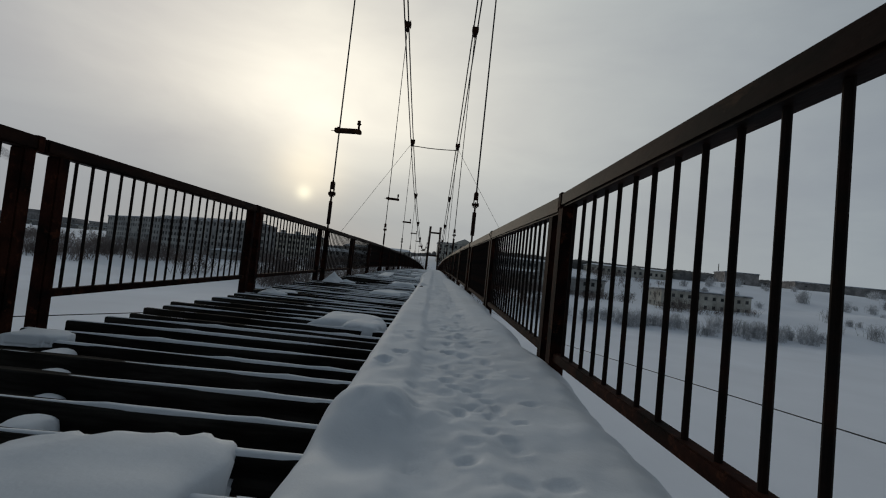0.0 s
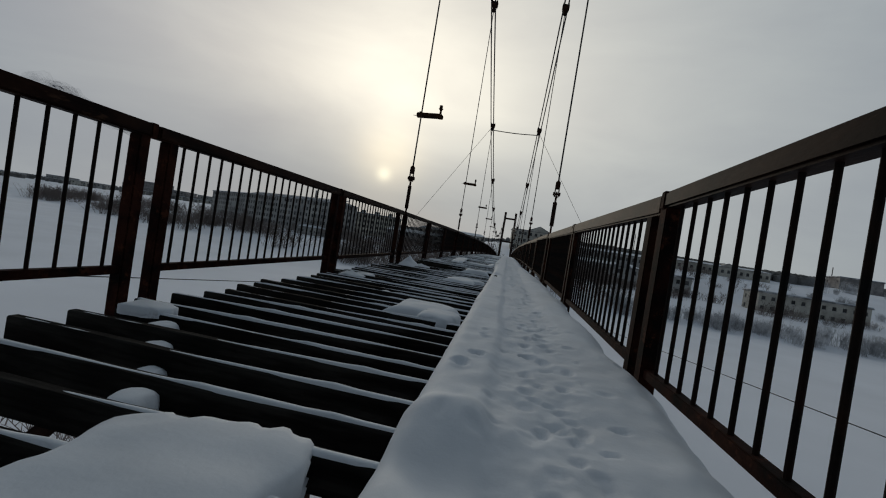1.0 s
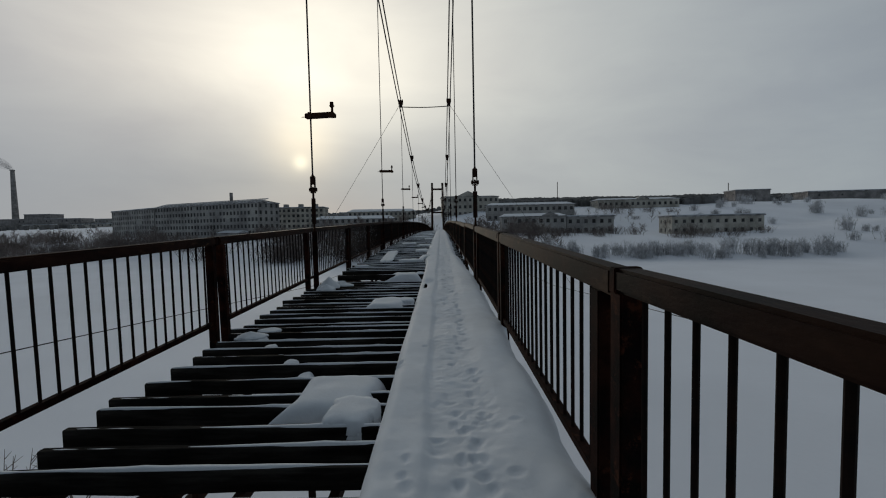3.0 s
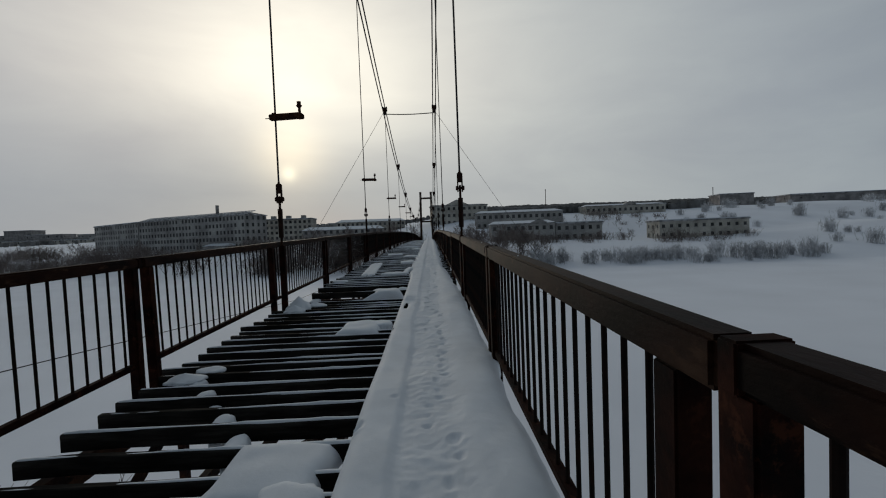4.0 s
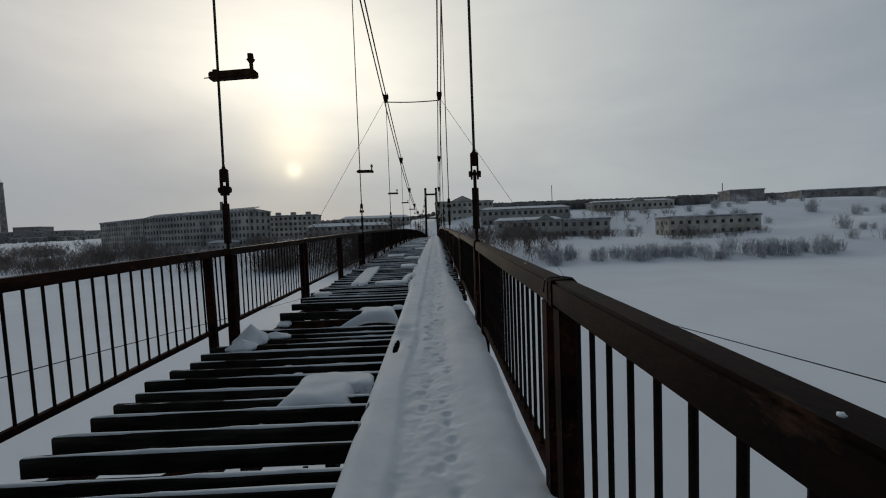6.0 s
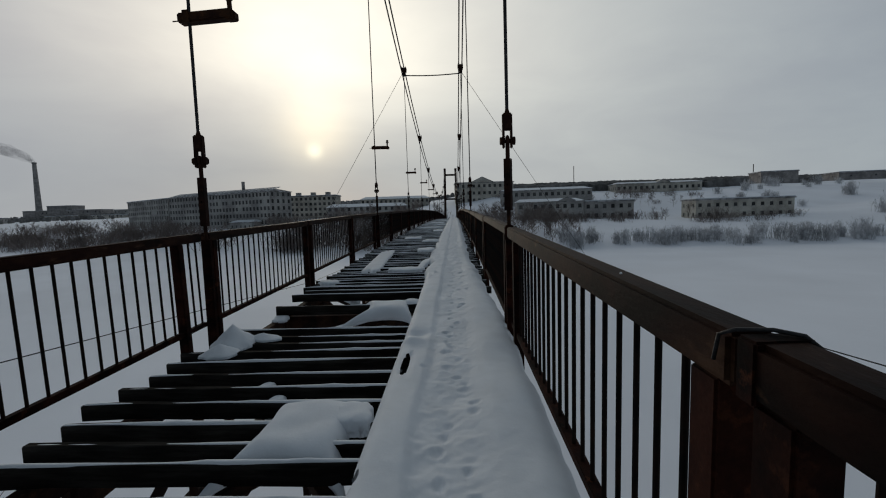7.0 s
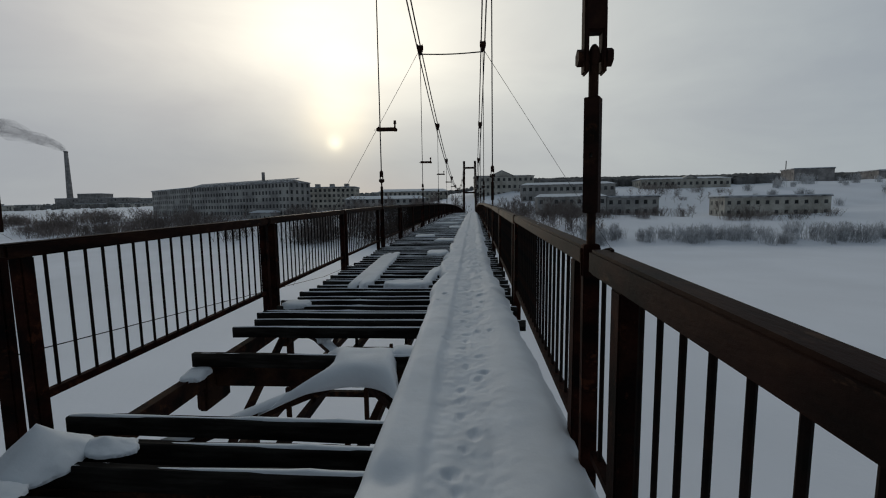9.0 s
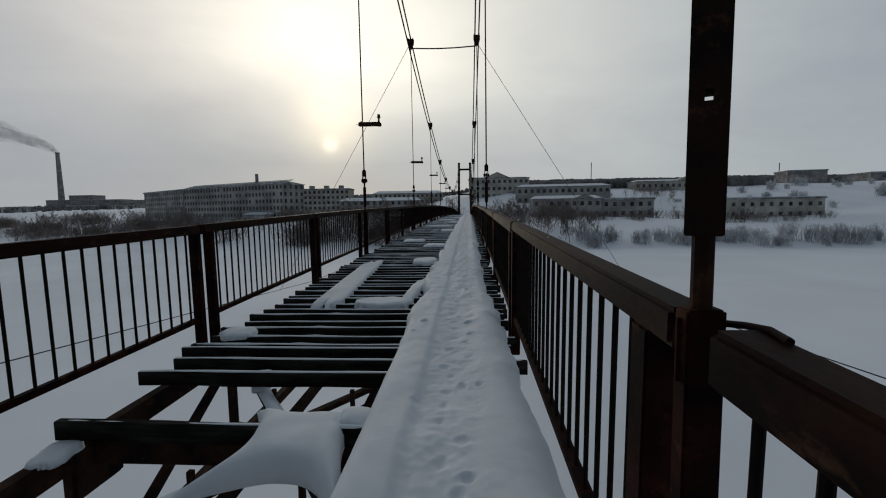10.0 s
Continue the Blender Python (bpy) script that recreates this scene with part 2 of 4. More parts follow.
# ---------------------------------------------------------------- the plan
HALF = 1.365                     # hangers and railings stand this far from the bridge's centre line
BAY = 2.93                       # one railing panel
STATION = 9.9                    # a pair of hangers; every third joint carries one
SHIFT = {-1: 0.08, 1: -0.08}     # the two railings are not quite in step
JOINTS = {-1: (0, 2.80, 5.66), 1: (0, 3.0, 5.77)}
FAR = 119.0                      # far tower
NEAR = -12.0                     # near tower, behind the walk


def rail_z(y):
    return 1.62 - 0.00031 * (y - 45) ** 2


def rail_slope(y):
    return -0.00062 * (y - 45)


def deck_z(y):
    return rail_z(y) - 0.975


def cable_z(y):
    return 3.84 + (0.00265 if y < 68 else 0.0032) * (y - 68) ** 2


ICE = -9.0


def lerp_table(v, table):
    if v <= table[0][0]:
        return table[0][1]
    for (a, za), (b, zb) in zip(table, table[1:]):
        if v <= b:
            f = (v - a) / (b - a)
            return za + (zb - za) * f
    return table[-1][1]


RIGHT_BANK = ((0, -9), (3, -8.2), (14, -6.2), (38, -3.4), (60, -2.6), (75, 1.0), (105, 7.5), (135, 11.0), (200, 14), (280, 19), (420, 22), (3000, 24))
LEFT_BANK = ((0, -9), (3, -8.0), (15, -6.0), (45, -3.5), (75, -1.6), (130, 2.5), (300, 10), (600, 24), (900, 34), (3000, 44))


def bank_line(x):
    return 117 + (0.36 * max(0, -x - 8)) + 2.0 * math.sin(x * 0.045) + 1.2 * math.sin(x * 0.13 + 1)


def ground_z(x, y):
    d = y - bank_line(x)
    n = noise.noise(Vector((x * 0.02, y * 0.02, 0)))
    n2 = noise.noise(Vector((x * 0.11, y * 0.11, 5)))
    if d > 0:
        f = min(1.0, max(0.0, (x + 30) / 50))
        z = lerp_table(d, RIGHT_BANK) * f + lerp_table(d, LEFT_BANK) * (1 - f)
        if x > 105:
            g = min(1.0, (x - 105) / 60)
            z += g * 5.0 * min(1.0, d / 40) * max(0.0, 1 - d / 160)
        g = min(1.0, d / 25)
        return z + g * (0.8 * n + 0.35 * n2)
    e = -4.0 - y + 0.15 * abs(x)
    if e > 0:
        return min(ICE + e * 0.55 + 0.4 * n2 * min(1, e / 4), 0.2 + 0.5 * n)
    return ICE + 0.10 * n + 0.03 * n2


def graded(lo, hi, core_lo, core_hi, step, grow=1.16):
    out = list(np.arange(core_lo, core_hi + 1e-6, step))
    s, v = step, core_hi
    while v < hi:
        s *= grow
        v += s
        out.append(v)
    s, v = step, core_lo
    while v > lo:
        s *= grow
        v -= s
        out.insert(0, v)
    return out


def build_ground():
    xs = graded(-3800, 3800, -220, 220, 4.0)
    ys = graded(-900, 4200, -20, 300, 3.0)
    verts = [(x, y, ground_z(x, y)) for y in ys for x in xs]
    n = len(xs)
    faces = [(j * n + i, j * n + i + 1, (j + 1) * n + i + 1, (j + 1) * n + i) for j in range(len(ys) - 1) for i in range(n - 1)]
    thing("ground", "snow-covered frozen river and hilly snowy banks", "ground", None, mesh_of("ground", verts, faces, M_FIELD, True), kind="structure")


build_ground()


# ---------------------------------------------------------------- railings
def make_panel(kind, length, side):
    """One railing panel of welded steel; its origin lies on the top of the handrail at its near end."""
    start, end = 0.006, length - 0.006
    posts = [0.086, length - 0.086]
    if kind == 0:
        start, posts[0] = 0.045, 0.15
        if side > 0:
            posts = [0.20, length - 0.045]
    if side < 0 and kind == 1:
        posts[0] = 0.125
    deep = 0.074
    if side > 0 and kind:
        deep = 0.092
        if kind == 1:
            posts[0] = 0.16
    if kind == 2:
        end, posts[1] = length - 0.07, length - 0.37
    p = thing("railing_panel", "rusty dark red steel railing panel with upright bars", "railing", group="bridge railings")
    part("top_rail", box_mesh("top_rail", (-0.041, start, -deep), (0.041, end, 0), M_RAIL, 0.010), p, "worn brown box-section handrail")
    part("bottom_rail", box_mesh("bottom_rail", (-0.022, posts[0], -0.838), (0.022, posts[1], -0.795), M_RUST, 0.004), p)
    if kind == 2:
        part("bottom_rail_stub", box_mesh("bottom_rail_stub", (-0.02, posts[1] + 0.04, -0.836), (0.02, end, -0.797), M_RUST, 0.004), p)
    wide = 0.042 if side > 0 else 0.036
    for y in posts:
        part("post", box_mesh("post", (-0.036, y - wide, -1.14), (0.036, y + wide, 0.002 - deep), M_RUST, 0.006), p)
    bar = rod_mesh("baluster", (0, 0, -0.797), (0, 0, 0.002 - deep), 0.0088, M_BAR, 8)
    n = int(round((posts[1] - posts[0]) / (0.125 if kind < 2 and side > 0 else 0.121)))
    for k in range(1, n):
        b = part("baluster", bar, p)
        b.location.y = posts[0] + (posts[1] - posts[0]) * k / n
    if kind == 2:
        for off in (0.12, 0.235) if side > 0 else (0.155, 0.255):
            b = part("baluster", bar, p)
            b.location.y = posts[1] + off
    else:
        part("joint_strap", box_mesh("joint_strap", (-0.045, end - 0.055, -deep - 0.004), (0.045, end - 0.012, 0.003), M_RUST, 0.004), p)
    return p


def build_railings():
    protos = {}
    rng = random.Random(5)
    for side in (-1, 1):
        for st in range(-2, 12):
            ends = (0, 2.89, 5.63, 3 * BAY) if (side, st) == (-1, -1) else JOINTS[side] + (3 * BAY,)
            for kind in range(3):
                y0 = STATION + SHIFT[side] + 3 * BAY * st + ends[kind]
                y1 = y0 + ends[kind + 1] - ends[kind]
                if y1 > FAR:
                    continue
                lift = 0.045 if side > 0 and 0 < y0 < 2 else 0.0
                slope = (rail_z(y1) - rail_z(y0) - (0.026 if 0 < y0 < 2 else 0) - lift) / (y1 - y0)
                m = pose(side * (HALF + (0.012 if side > 0 else 0)) + rng.uniform(-.005, .005), y0, rail_z(y0) + (0.026 * min(1, max(0, (4 - y0) / 2.5))) + lift - (0.018 if side > 0 else 0) + rng.uniform(-.004, .004), math.degrees(math.atan(slope)) + rng.uniform(-.08, .08), rng.uniform(-.6, .6), 0)
                key = (side, kind, round(y1 - y0, 3))
                if key in protos:
                    copy_thing(protos[key], m)
                else:
                    protos[key] = make_panel(kind, y1 - y0, side)
                    protos[key].matrix_basis = m


build_railings()


# ---------------------------------------------------------------- cables, hangers, towers
def tube(name, points, r, mat, seg=7):
    verts, faces = [], []
    for i, p in enumerate(points):
        a, b = points[max(0, i - 1)], points[min(len(points) - 1, i + 1)]
        d = (Vector(b) - Vector(a)).normalized()
        s = d.cross(Vector((0, 0, 1))).normalized()
        u = s.cross(d)
        for j in range(seg):
            t = 2 * math.pi * j / seg
            verts.append(Vector(p) + s * r * math.cos(t) + u * r * math.sin(t))
    for i in range(len(points) - 1):
        for j in range(seg):
            faces.append((i * seg + j, i * seg + (j + 1) % seg, (i + 1) * seg + (j + 1) % seg, (i + 1) * seg + j))
    faces += [tuple(range(seg)), tuple((len(points) - 1) * seg + j for j in reversed(range(seg)))]
    return mesh_of(name, verts, faces, mat, True)


def build_cables():
    for side in (-1, 1):
        c = thing("main_cable", "twin dark steel wire ropes of the suspension bridge", "cable", group="main cables")
        for off in (-0.075, 0.075):
            ys = [NEAR + (FAR - NEAR) * i / 80 for i in range(81)]
            part("rope", tube("rope", [(side * HALF + off, y, cable_z(y)) for y in ys], 0.028, M_CABLE), c)
    # wind cables far outside the deck, and stays that hold them
    for side in (-1, 1):
        ys = [-8 + 120 * i / 40 for i in range(41)]
        pts = [(side * (10 - 0.00045 * (y - 50) ** 2 + 0.4), y, (-0.60 if side < 0 else -0.95) - 0.078 * min(y, 40) - 0.02 * max(0, y - 40)) for y in ys]
        thing("wind_cable", "thin dark wind cable slung beside the bridge", "cable", None, tube("wind_cable", pts, 0.016, M_CABLE, 6), group="wind cables")
    y = STATION + 6 * BAY
    for side in (-1, 1):
        thing("stay_wire", "thin stay wire from the main cable down to the ice", "wire", None, tube("stay_wire", [(side * HALF, y, cable_z(y) - 0.15), (side * 10.2, y + 6.5, -3.3)], 0.010, M_CABLE, 5), group="stay wires")
    # a slack rope tied between the two main cables
    pts = [(-HALF + 2 * HALF * i / 16, y, cable_z(y) - 0.28 - 0.05 * math.sin(math.pi * i / 16)) for i in range(17)]
    thing("spreader_rope", "dark rope tied between the two main cables", "rope", None, tube("spreader_rope", pts, 0.026, M_CABLE), kind="")


build_cables()


def make_hanger():
    """The lower fittings of a hanger; origin on the handrail's top line. The wire rope itself is made for each one."""
    h = thing("hanger", "dark steel hanger with turnbuckle and wire rope", "hanger", group="hangers")
    bm = bmesh.new()
    add_box(bm, (-0.024, -0.022, -1.16), (0.024, 0.022, -0.06), 0.004)
    part("anchor_bar", bm_mesh("anchor_bar", bm, M_RUST), h, "flat rusty anchor bar")
    bm = bmesh.new()
    add_box(bm, (-0.038, -0.018, -0.20), (0.038, 0.018, -0.06), 0.016)
    part("anchor_plate", bm_mesh("anchor_plate", bm, M_RUST), h)
    part("lower_rod", rod_mesh("lower_rod", (0, 0, -0.12), (0, 0, 0.08), 0.017, M_STEEL, 10), h)
    bm = bmesh.new()
    # the sleeve is bored through for a tommy bar
    add_box(bm, (-0.028, -0.028, 0.06), (0.028, 0.028, 0.268), 0.002)
    add_box(bm, (-0.028, -0.028, 0.284), (0.028, 0.028, 0.49), 0.002)
    for s in (-1, 1):
        add_box(bm, (s * 0.017 - 0.011, -0.028, 0.266), (s * 0.017 + 0.011, 0.028, 0.286), 0.0)
    part("turnbuckle", bm_mesh("turnbuckle", bm, M_STEEL), h, "square turnbuckle sleeve")
    part("upper_rod", rod_mesh("upper_rod", (0, 0, 0.49), (0, 0, 0.63), 0.018, M_STEEL, 10), h)
    bm = bmesh.new()
    bmesh.ops.create_uvsphere(bm, u_segments=12, v_segments=8, radius=0.034, matrix=Matrix.Translation((0, 0, 0.64)) @ Matrix.Diagonal((0.6, 1, 1.3, 1)))
    part("eye", bm_mesh("eye", bm, M_STEEL, True), h)
    for s in (-1, 1):
        bm = bmesh.new()
        add_box(bm, (s * 0.032 - 0.009, -0.028, 0.575), (s * 0.032 + 0.009, 0.028, 0.81), 0.006)
        part("fork_arm", bm_mesh("fork_arm", bm, M_STEEL), h)
    bm = bmesh.new()
    add_rod(bm, (-0.062, 0, 0.635), (0.062, 0, 0.635), 0.017)
    add_rod(bm, (-0.062, 0, 0.635), (-0.042, 0, 0.635), 0.032, None, 6)
    add_rod(bm, (0.042, 0, 0.635), (0.064, 0, 0.635), 0.034, None, 6)
    part("pin", bm_mesh("pin", bm, M_STEEL), h, "clevis bolt")
    bm = bmesh.new()
    add_box(bm, (-0.041, -0.03, 0.72), (0.041, 0.03, 0.86), 0.010)
    add_rod(bm, (0, 0, 0.85), (0, 0, 0.90), 0.026, 0.012, 10)
    part("socket", bm_mesh("socket", bm, M_STEEL), h)
    return h


def make_bracket():
    b = thing("lamp_bracket", "dark steel lamp bracket with empty stub clamped to a hanger", "bracket", group="lamp brackets")
    bm = bmesh.new()
    add_box(bm, (-0.085, -0.05, -0.042), (0.40, 0.05, 0.042), 0.012)
    part("arm", bm_mesh("arm", bm, M_STEEL), b)
    bm = bmesh.new()
    add_box(bm, (0.33, -0.04, -0.05), (0.42, 0.04, 0.02), 0.01)
    part("end_cap", bm_mesh("end_cap", bm, M_STEEL), b)
    part("stub", rod_mesh("stub", (0.365, 0, 0.03), (0.365, 0, 0.17), 0.02, M_STEEL, 10), b)
    bm = bmesh.new()
    add_rod(bm, (0.365, 0, 0.115), (0.365, 0, 0.145), 0.022, 0.046, 12)
    add_rod(bm, (0.365, 0, 0.145), (0.365, 0, 0.205), 0.032, 0.030, 12)
    part("socket_head", bm_mesh("socket_head", bm, M_STEEL), b)
    bm = bmesh.new()
    add_rod(bm, (-0.15, 0, -0.008), (-0.07, 0, -0.008), 0.006, None, 6)
    add_box(bm, (-0.03, -0.058, -0.05), (0.03, -0.045, 0.055), 0.003)
    part("clamp", bm_mesh("clamp", bm, M_STEEL), b)
    return b


def build_hangers():
    """Hangers with a rope of their own length each; the fittings share their meshes."""
    bracket = clamp = None
    fittings = make_hanger()
    rng = random.Random(9)
    k = -2
    while STATION + 3 * BAY * k < FAR - 3:
        y = STATION + 3 * BAY * k
        made = []
        for side in (-1, 1):
            m = pose(side * HALF if side > 0 else 0.042 - HALF, y + SHIFT[side], rail_z(y) + (0.055 if side > 0 else 0.0))
            h = copy_thing(fittings, m)
            for c in h.children:
                if c.name.startswith("anchor_bar"):
                    c.scale.x = 1.7 if side < 0 else 1.3
                elif c.name.startswith("turnbuckle") and side > 0:
                    c.rotation_euler.z = radians(-27)
            top = cable_z(y) - m.translation.z
            made.append((h, top))
            if side < 0:
                bmx = pose(0.042 - HALF, y + SHIFT[-1], rail_z(y) + 1.84 + rng.uniform(-.04, .04), rng.uniform(-2, 2), rng.uniform(-2.5, 2.5), rng.uniform(-6, 6))
                if bracket is None:
                    bracket = make_bracket()
                    bracket.matrix_basis = bmx
                else:
                    copy_thing(bracket, bmx)
        if clamp is None:
            bm = bmesh.new()
            add_box(bm, (-0.13, -0.10, -0.09), (0.13, 0.10, 0.09), 0.02)
            for sx in (-0.1, 0.1):
                for sy in (-0.06, 0.06):
                    add_rod(bm, (sx, sy, -0.14), (sx, sy, 0.14), 0.018, None, 6)
            add_box(bm, (-0.06, -0.05, -0.30), (0.06, 0.05, -0.08), 0.015)
            clamp = bm_mesh("cable_clamp", bm, M_STEEL)
        for h, top in made:
            part("wire_rope", rod_mesh("wire_rope", (0, 0, 0.88), (0, 0, top), 0.014, M_CABLE, 8), h)
            c = part("cable_clamp", clamp, h, "bolted cable clamp")
            c.location.z = top
        k += 1
    for o in (*fittings.children, fittings):
        bpy.data.objects.remove(o)


build_hangers()


def build_tower(y, base, top):
    t = thing("bridge_tower", "grey steel portal tower carrying the bridge cables", "tower", pose(0, y, base), group="bridge towers")
    h = top - base
    for side in (-1, 1):
        bm = bmesh.new()
        add_bar(bm, (side * (HALF + 0.25), 0, -9), (side * HALF, 0, h), 0.5, 0.55)
        part("leg", bm_mesh("leg", bm, M_STEEL), t)
        part("saddle", box_mesh("saddle", (side * HALF - 0.3, -0.4, h), (side * HALF + 0.3, 0.4, h + 0.35), M_STEEL, 0.06), t)
    for z, d in ((h - 1.3, 0.45), (h * 0.44, 0.4)):
        part("cross_beam", box_mesh("cross_beam", (-HALF, -0.18, z - d / 2), (HALF, 0.18, z + d / 2), M_STEEL, 0.03), t)


build_tower(FAR, deck_z(FAR), 12.2)
build_tower(NEAR, deck_z(NEAR), cable_z(NEAR) + 0.2)


# ---------------------------------------------------------------- truss under the deck
def build_truss():
    y0, y1 = NEAR, FAR
    n = int((y1 - y0) / BAY)
    t = thing("stiffening_truss", "rusty dark steel truss under the bridge deck", "truss", kind="structure")
    top = -0.13

    def P(x, y, dz):
        return (x, y, deck_z(y) + dz)
    for k in range(n):
        a = STATION - 7 * BAY + k * BAY
        b = a + BAY
        near = -3 < a < 30
        for x in (-1.19, 1.19):
            bm = bmesh.new()
            add_bar(bm, P(x, a, top - 0.07), P(x, b, top - 0.07), 0.07, 0.14)
            add_bar(bm, P(x, a, -1.05), P(x, b, -1.05), 0.07, 0.10)
            part("chord", bm_mesh("chord", bm, M_STEEL), t)
            bm = bmesh.new()
            add_bar(bm, P(x, a, -0.2), P(x, a, -1.05), 0.06, 0.06)
            add_bar(bm, P(x, a, -0.25), P(x, a + BAY / 2, -1.03), 0.06, 0.05)
            add_bar(bm, P(x, b, -0.25), P(x, a + BAY / 2, -1.03), 0.06, 0.05)
            part("web_brace", bm_mesh("web_brace", bm, M_STEEL), t)
            if near:
                for yy in (a + 0.02, a + BAY / 2):
                    bm = bmesh.new()
                    add_box(bm, (x - 0.045, yy - 0.17, deck_z(yy) - 0.46), (x + 0.045, yy + 0.17, deck_z(yy) - 0.17), 0.02)
                    part("gusset_plate", bm_mesh("gusset_plate", bm, M_STEEL), t)
        for yy in (a, a + BAY / 2):
            part("cross_girder", box_mesh("cross_girder", (-1.14, yy - 0.04, deck_z(yy) - 0.30), (1.14, yy + 0.04, deck_z(yy) - 0.15), M_STEEL, 0.0), t)
            part("lower_strut", box_mesh("lower_strut", (-1.14, yy - 0.03, deck_z(yy) - 1.08), (1.14, yy + 0.03, deck_z(yy) - 1.02), M_STEEL, 0.0), t)
        for dz, (xa, ya, xb, yb) in ((-0.2, (-1.08, a, 1.08, b)), (-0.2, (1.08, a, -1.08, b)), (-1.05, (-1.08, a, 1.08, b))):
            bm = bmesh.new()
            add_bar(bm, P(xa, ya, dz), P(xb, yb, dz), 0.075, 0.06)
            part("wind_brace", bm_mesh("wind_brace", bm, M_STEEL), t)
        for x in (-0.5, 0.1, 0.75):
            bm = bmesh.new()
            add_bar(bm, P(x, a, -0.62), P(x, b, -0.62), 0.06, 0.08)
            if near:
                for j in range(5):
                    add_bar(bm, P(x, a + 0.3 + j * 0.5, -0.6), P(x, a + 0.3 + j * 0.5, -0.25), 0.03, 0.03)
            part("stringer", bm_mesh("stringer", bm, M_STEEL), t)


build_truss()


# ---------------------------------------------------------------- deck timbers
BEAMS = [3.916, 4.085, 4.344, 4.596, 4.80, 4.99, 5.27, 5.39, 5.69, 5.98, 6.235, 6.43, 6.687, 6.927, 7.141, 7.281, 7.532, 7.782, 8.046, 8.227, 8.449, 8.685,
         8.889, 9.133, 9.366, 9.585, 9.842, 10.043, 10.28, 11.24, 11.92, 12.173, 12.40, 12.486, 12.70, 12.943, 13.188]
y = 3.68
while y > -6:
    BEAMS.append(y)
    y -= 0.232
y = 13.42
while y < FAR - 2:
    BEAMS.append(y)
    y += 0.235
BEAMS.sort()


def beam_verts(length, w, h, rng):
    """A sawn plank on edge, slightly bowed, from x=0 to x=length; origin on its top."""
    n = 8
    verts, faces = [], []
    for i in range(n + 1):
        x = length * i / n
        dy = 0.012 * math.sin(i * 0.8 + rng.random()) * rng.uniform(-1, 1)
        dz = rng.uniform(-.004, .004)
        e = 0.006
        ring = [(-w / 2 + e, 0), (w / 2 - e, 0), (w / 2, -e), (w / 2, -h), (-w / 2, -h), (-w / 2, -e)]
        verts += [(x, yy + dy, zz + dz) for yy, zz in ring]
    for i in range(n):
        for j in range(6):
            faces.append((i * 6 + j, i * 6 + (j + 1) % 6, (i + 1) * 6 + (j + 1) % 6, (i + 1) * 6 + j))
    faces += [tuple(reversed(range(6))), tuple(n * 6 + j for j in range(6))]
    return verts, faces


def snow_strip(length, w, rng):
    """A thin ridge of snow lying along a plank's top."""
    n = 26
    verts, faces = [], []
    o = rng.uniform(0, 100)
    for i in range(n + 1):
        x = 0.01 + (length - 0.02) * i / n
        k = 0.55 + 0.9 * (noise.noise(Vector((x * 3.0 + o, o, 0))) * 0.5 + 0.5)
        k *= min(1.0, max(0.12, 0.75 + 1.6 * noise.noise(Vector((x * 1.1 + o, 4, o)))))
        h = 0.009 * k + (0.006 if rng.random() < 0.08 else 0)
        ww = w * (0.10 + 0.22 * k)
        if i in (0, n):
            h, ww = 0.002, w * 0.3
        verts += [(x, -ww, -0.003), (x, -ww * 0.75, h * 0.75), (x, 0.0, h), (x, ww * 0.75, h * 0.75), (x, ww, -0.003)]
    for i in range(n):
        for j in range(4):
            faces.append((i * 5 + j, i * 5 + j + 1, (i + 1) * 5 + j + 1, (i + 1) * 5 + j))
    return verts, faces


def build_beams():
    rng = random.Random(21)
    planks, strips = [], []
    for i in range(7):
        ln = (2.50 if i < 4 else 2.63) + rng.uniform(-.03, .03)
        h = rng.choice((0.082, 0.09, 0.095, 0.105))
        planks.append((ln, mesh_of("timber", *beam_verts(ln, 0.048, h, rng), M_WOOD)))
        strips.append(mesh_of("snow_strip", *snow_strip(ln, 0.048, rng), M_SNOW, True))
    far_v, far_f, fs_v, fs_f = [], [], [], []
    for y in BEAMS:
        i = rng.randrange(4) if y < 11.5 else rng.randrange(4, 7)
        ln, me = planks[i]
        x0 = -1.27 + rng.uniform(-.07, .05) - (0.085 if 6.6 < y < 9.6 else 0)
        dz = rng.uniform(-.012, .008)
        if y < 56:
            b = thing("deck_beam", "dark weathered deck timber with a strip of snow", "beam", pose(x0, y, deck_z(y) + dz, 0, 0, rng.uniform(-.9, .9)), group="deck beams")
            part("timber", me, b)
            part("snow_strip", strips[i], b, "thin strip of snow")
        else:
            for vs, fs, src in ((far_v, far_f, me), (fs_v, fs_f, strips[i])):
                o = len(vs)
                vs += [(v.co.x + x0, v.co.y + y, v.co.z + deck_z(y) + dz) for v in src.vertices]
                fs += [tuple(o + q for q in p.vertices) for p in src.polygons]
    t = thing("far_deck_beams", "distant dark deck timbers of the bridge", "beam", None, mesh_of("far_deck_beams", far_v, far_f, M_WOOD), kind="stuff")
    thing("far_beam_snow", "thin strips of snow on distant deck timbers", "snow", None, mesh_of("far_beam_snow", fs_v, fs_f, M_SNOW, True), kind="stuff")


build_beams()


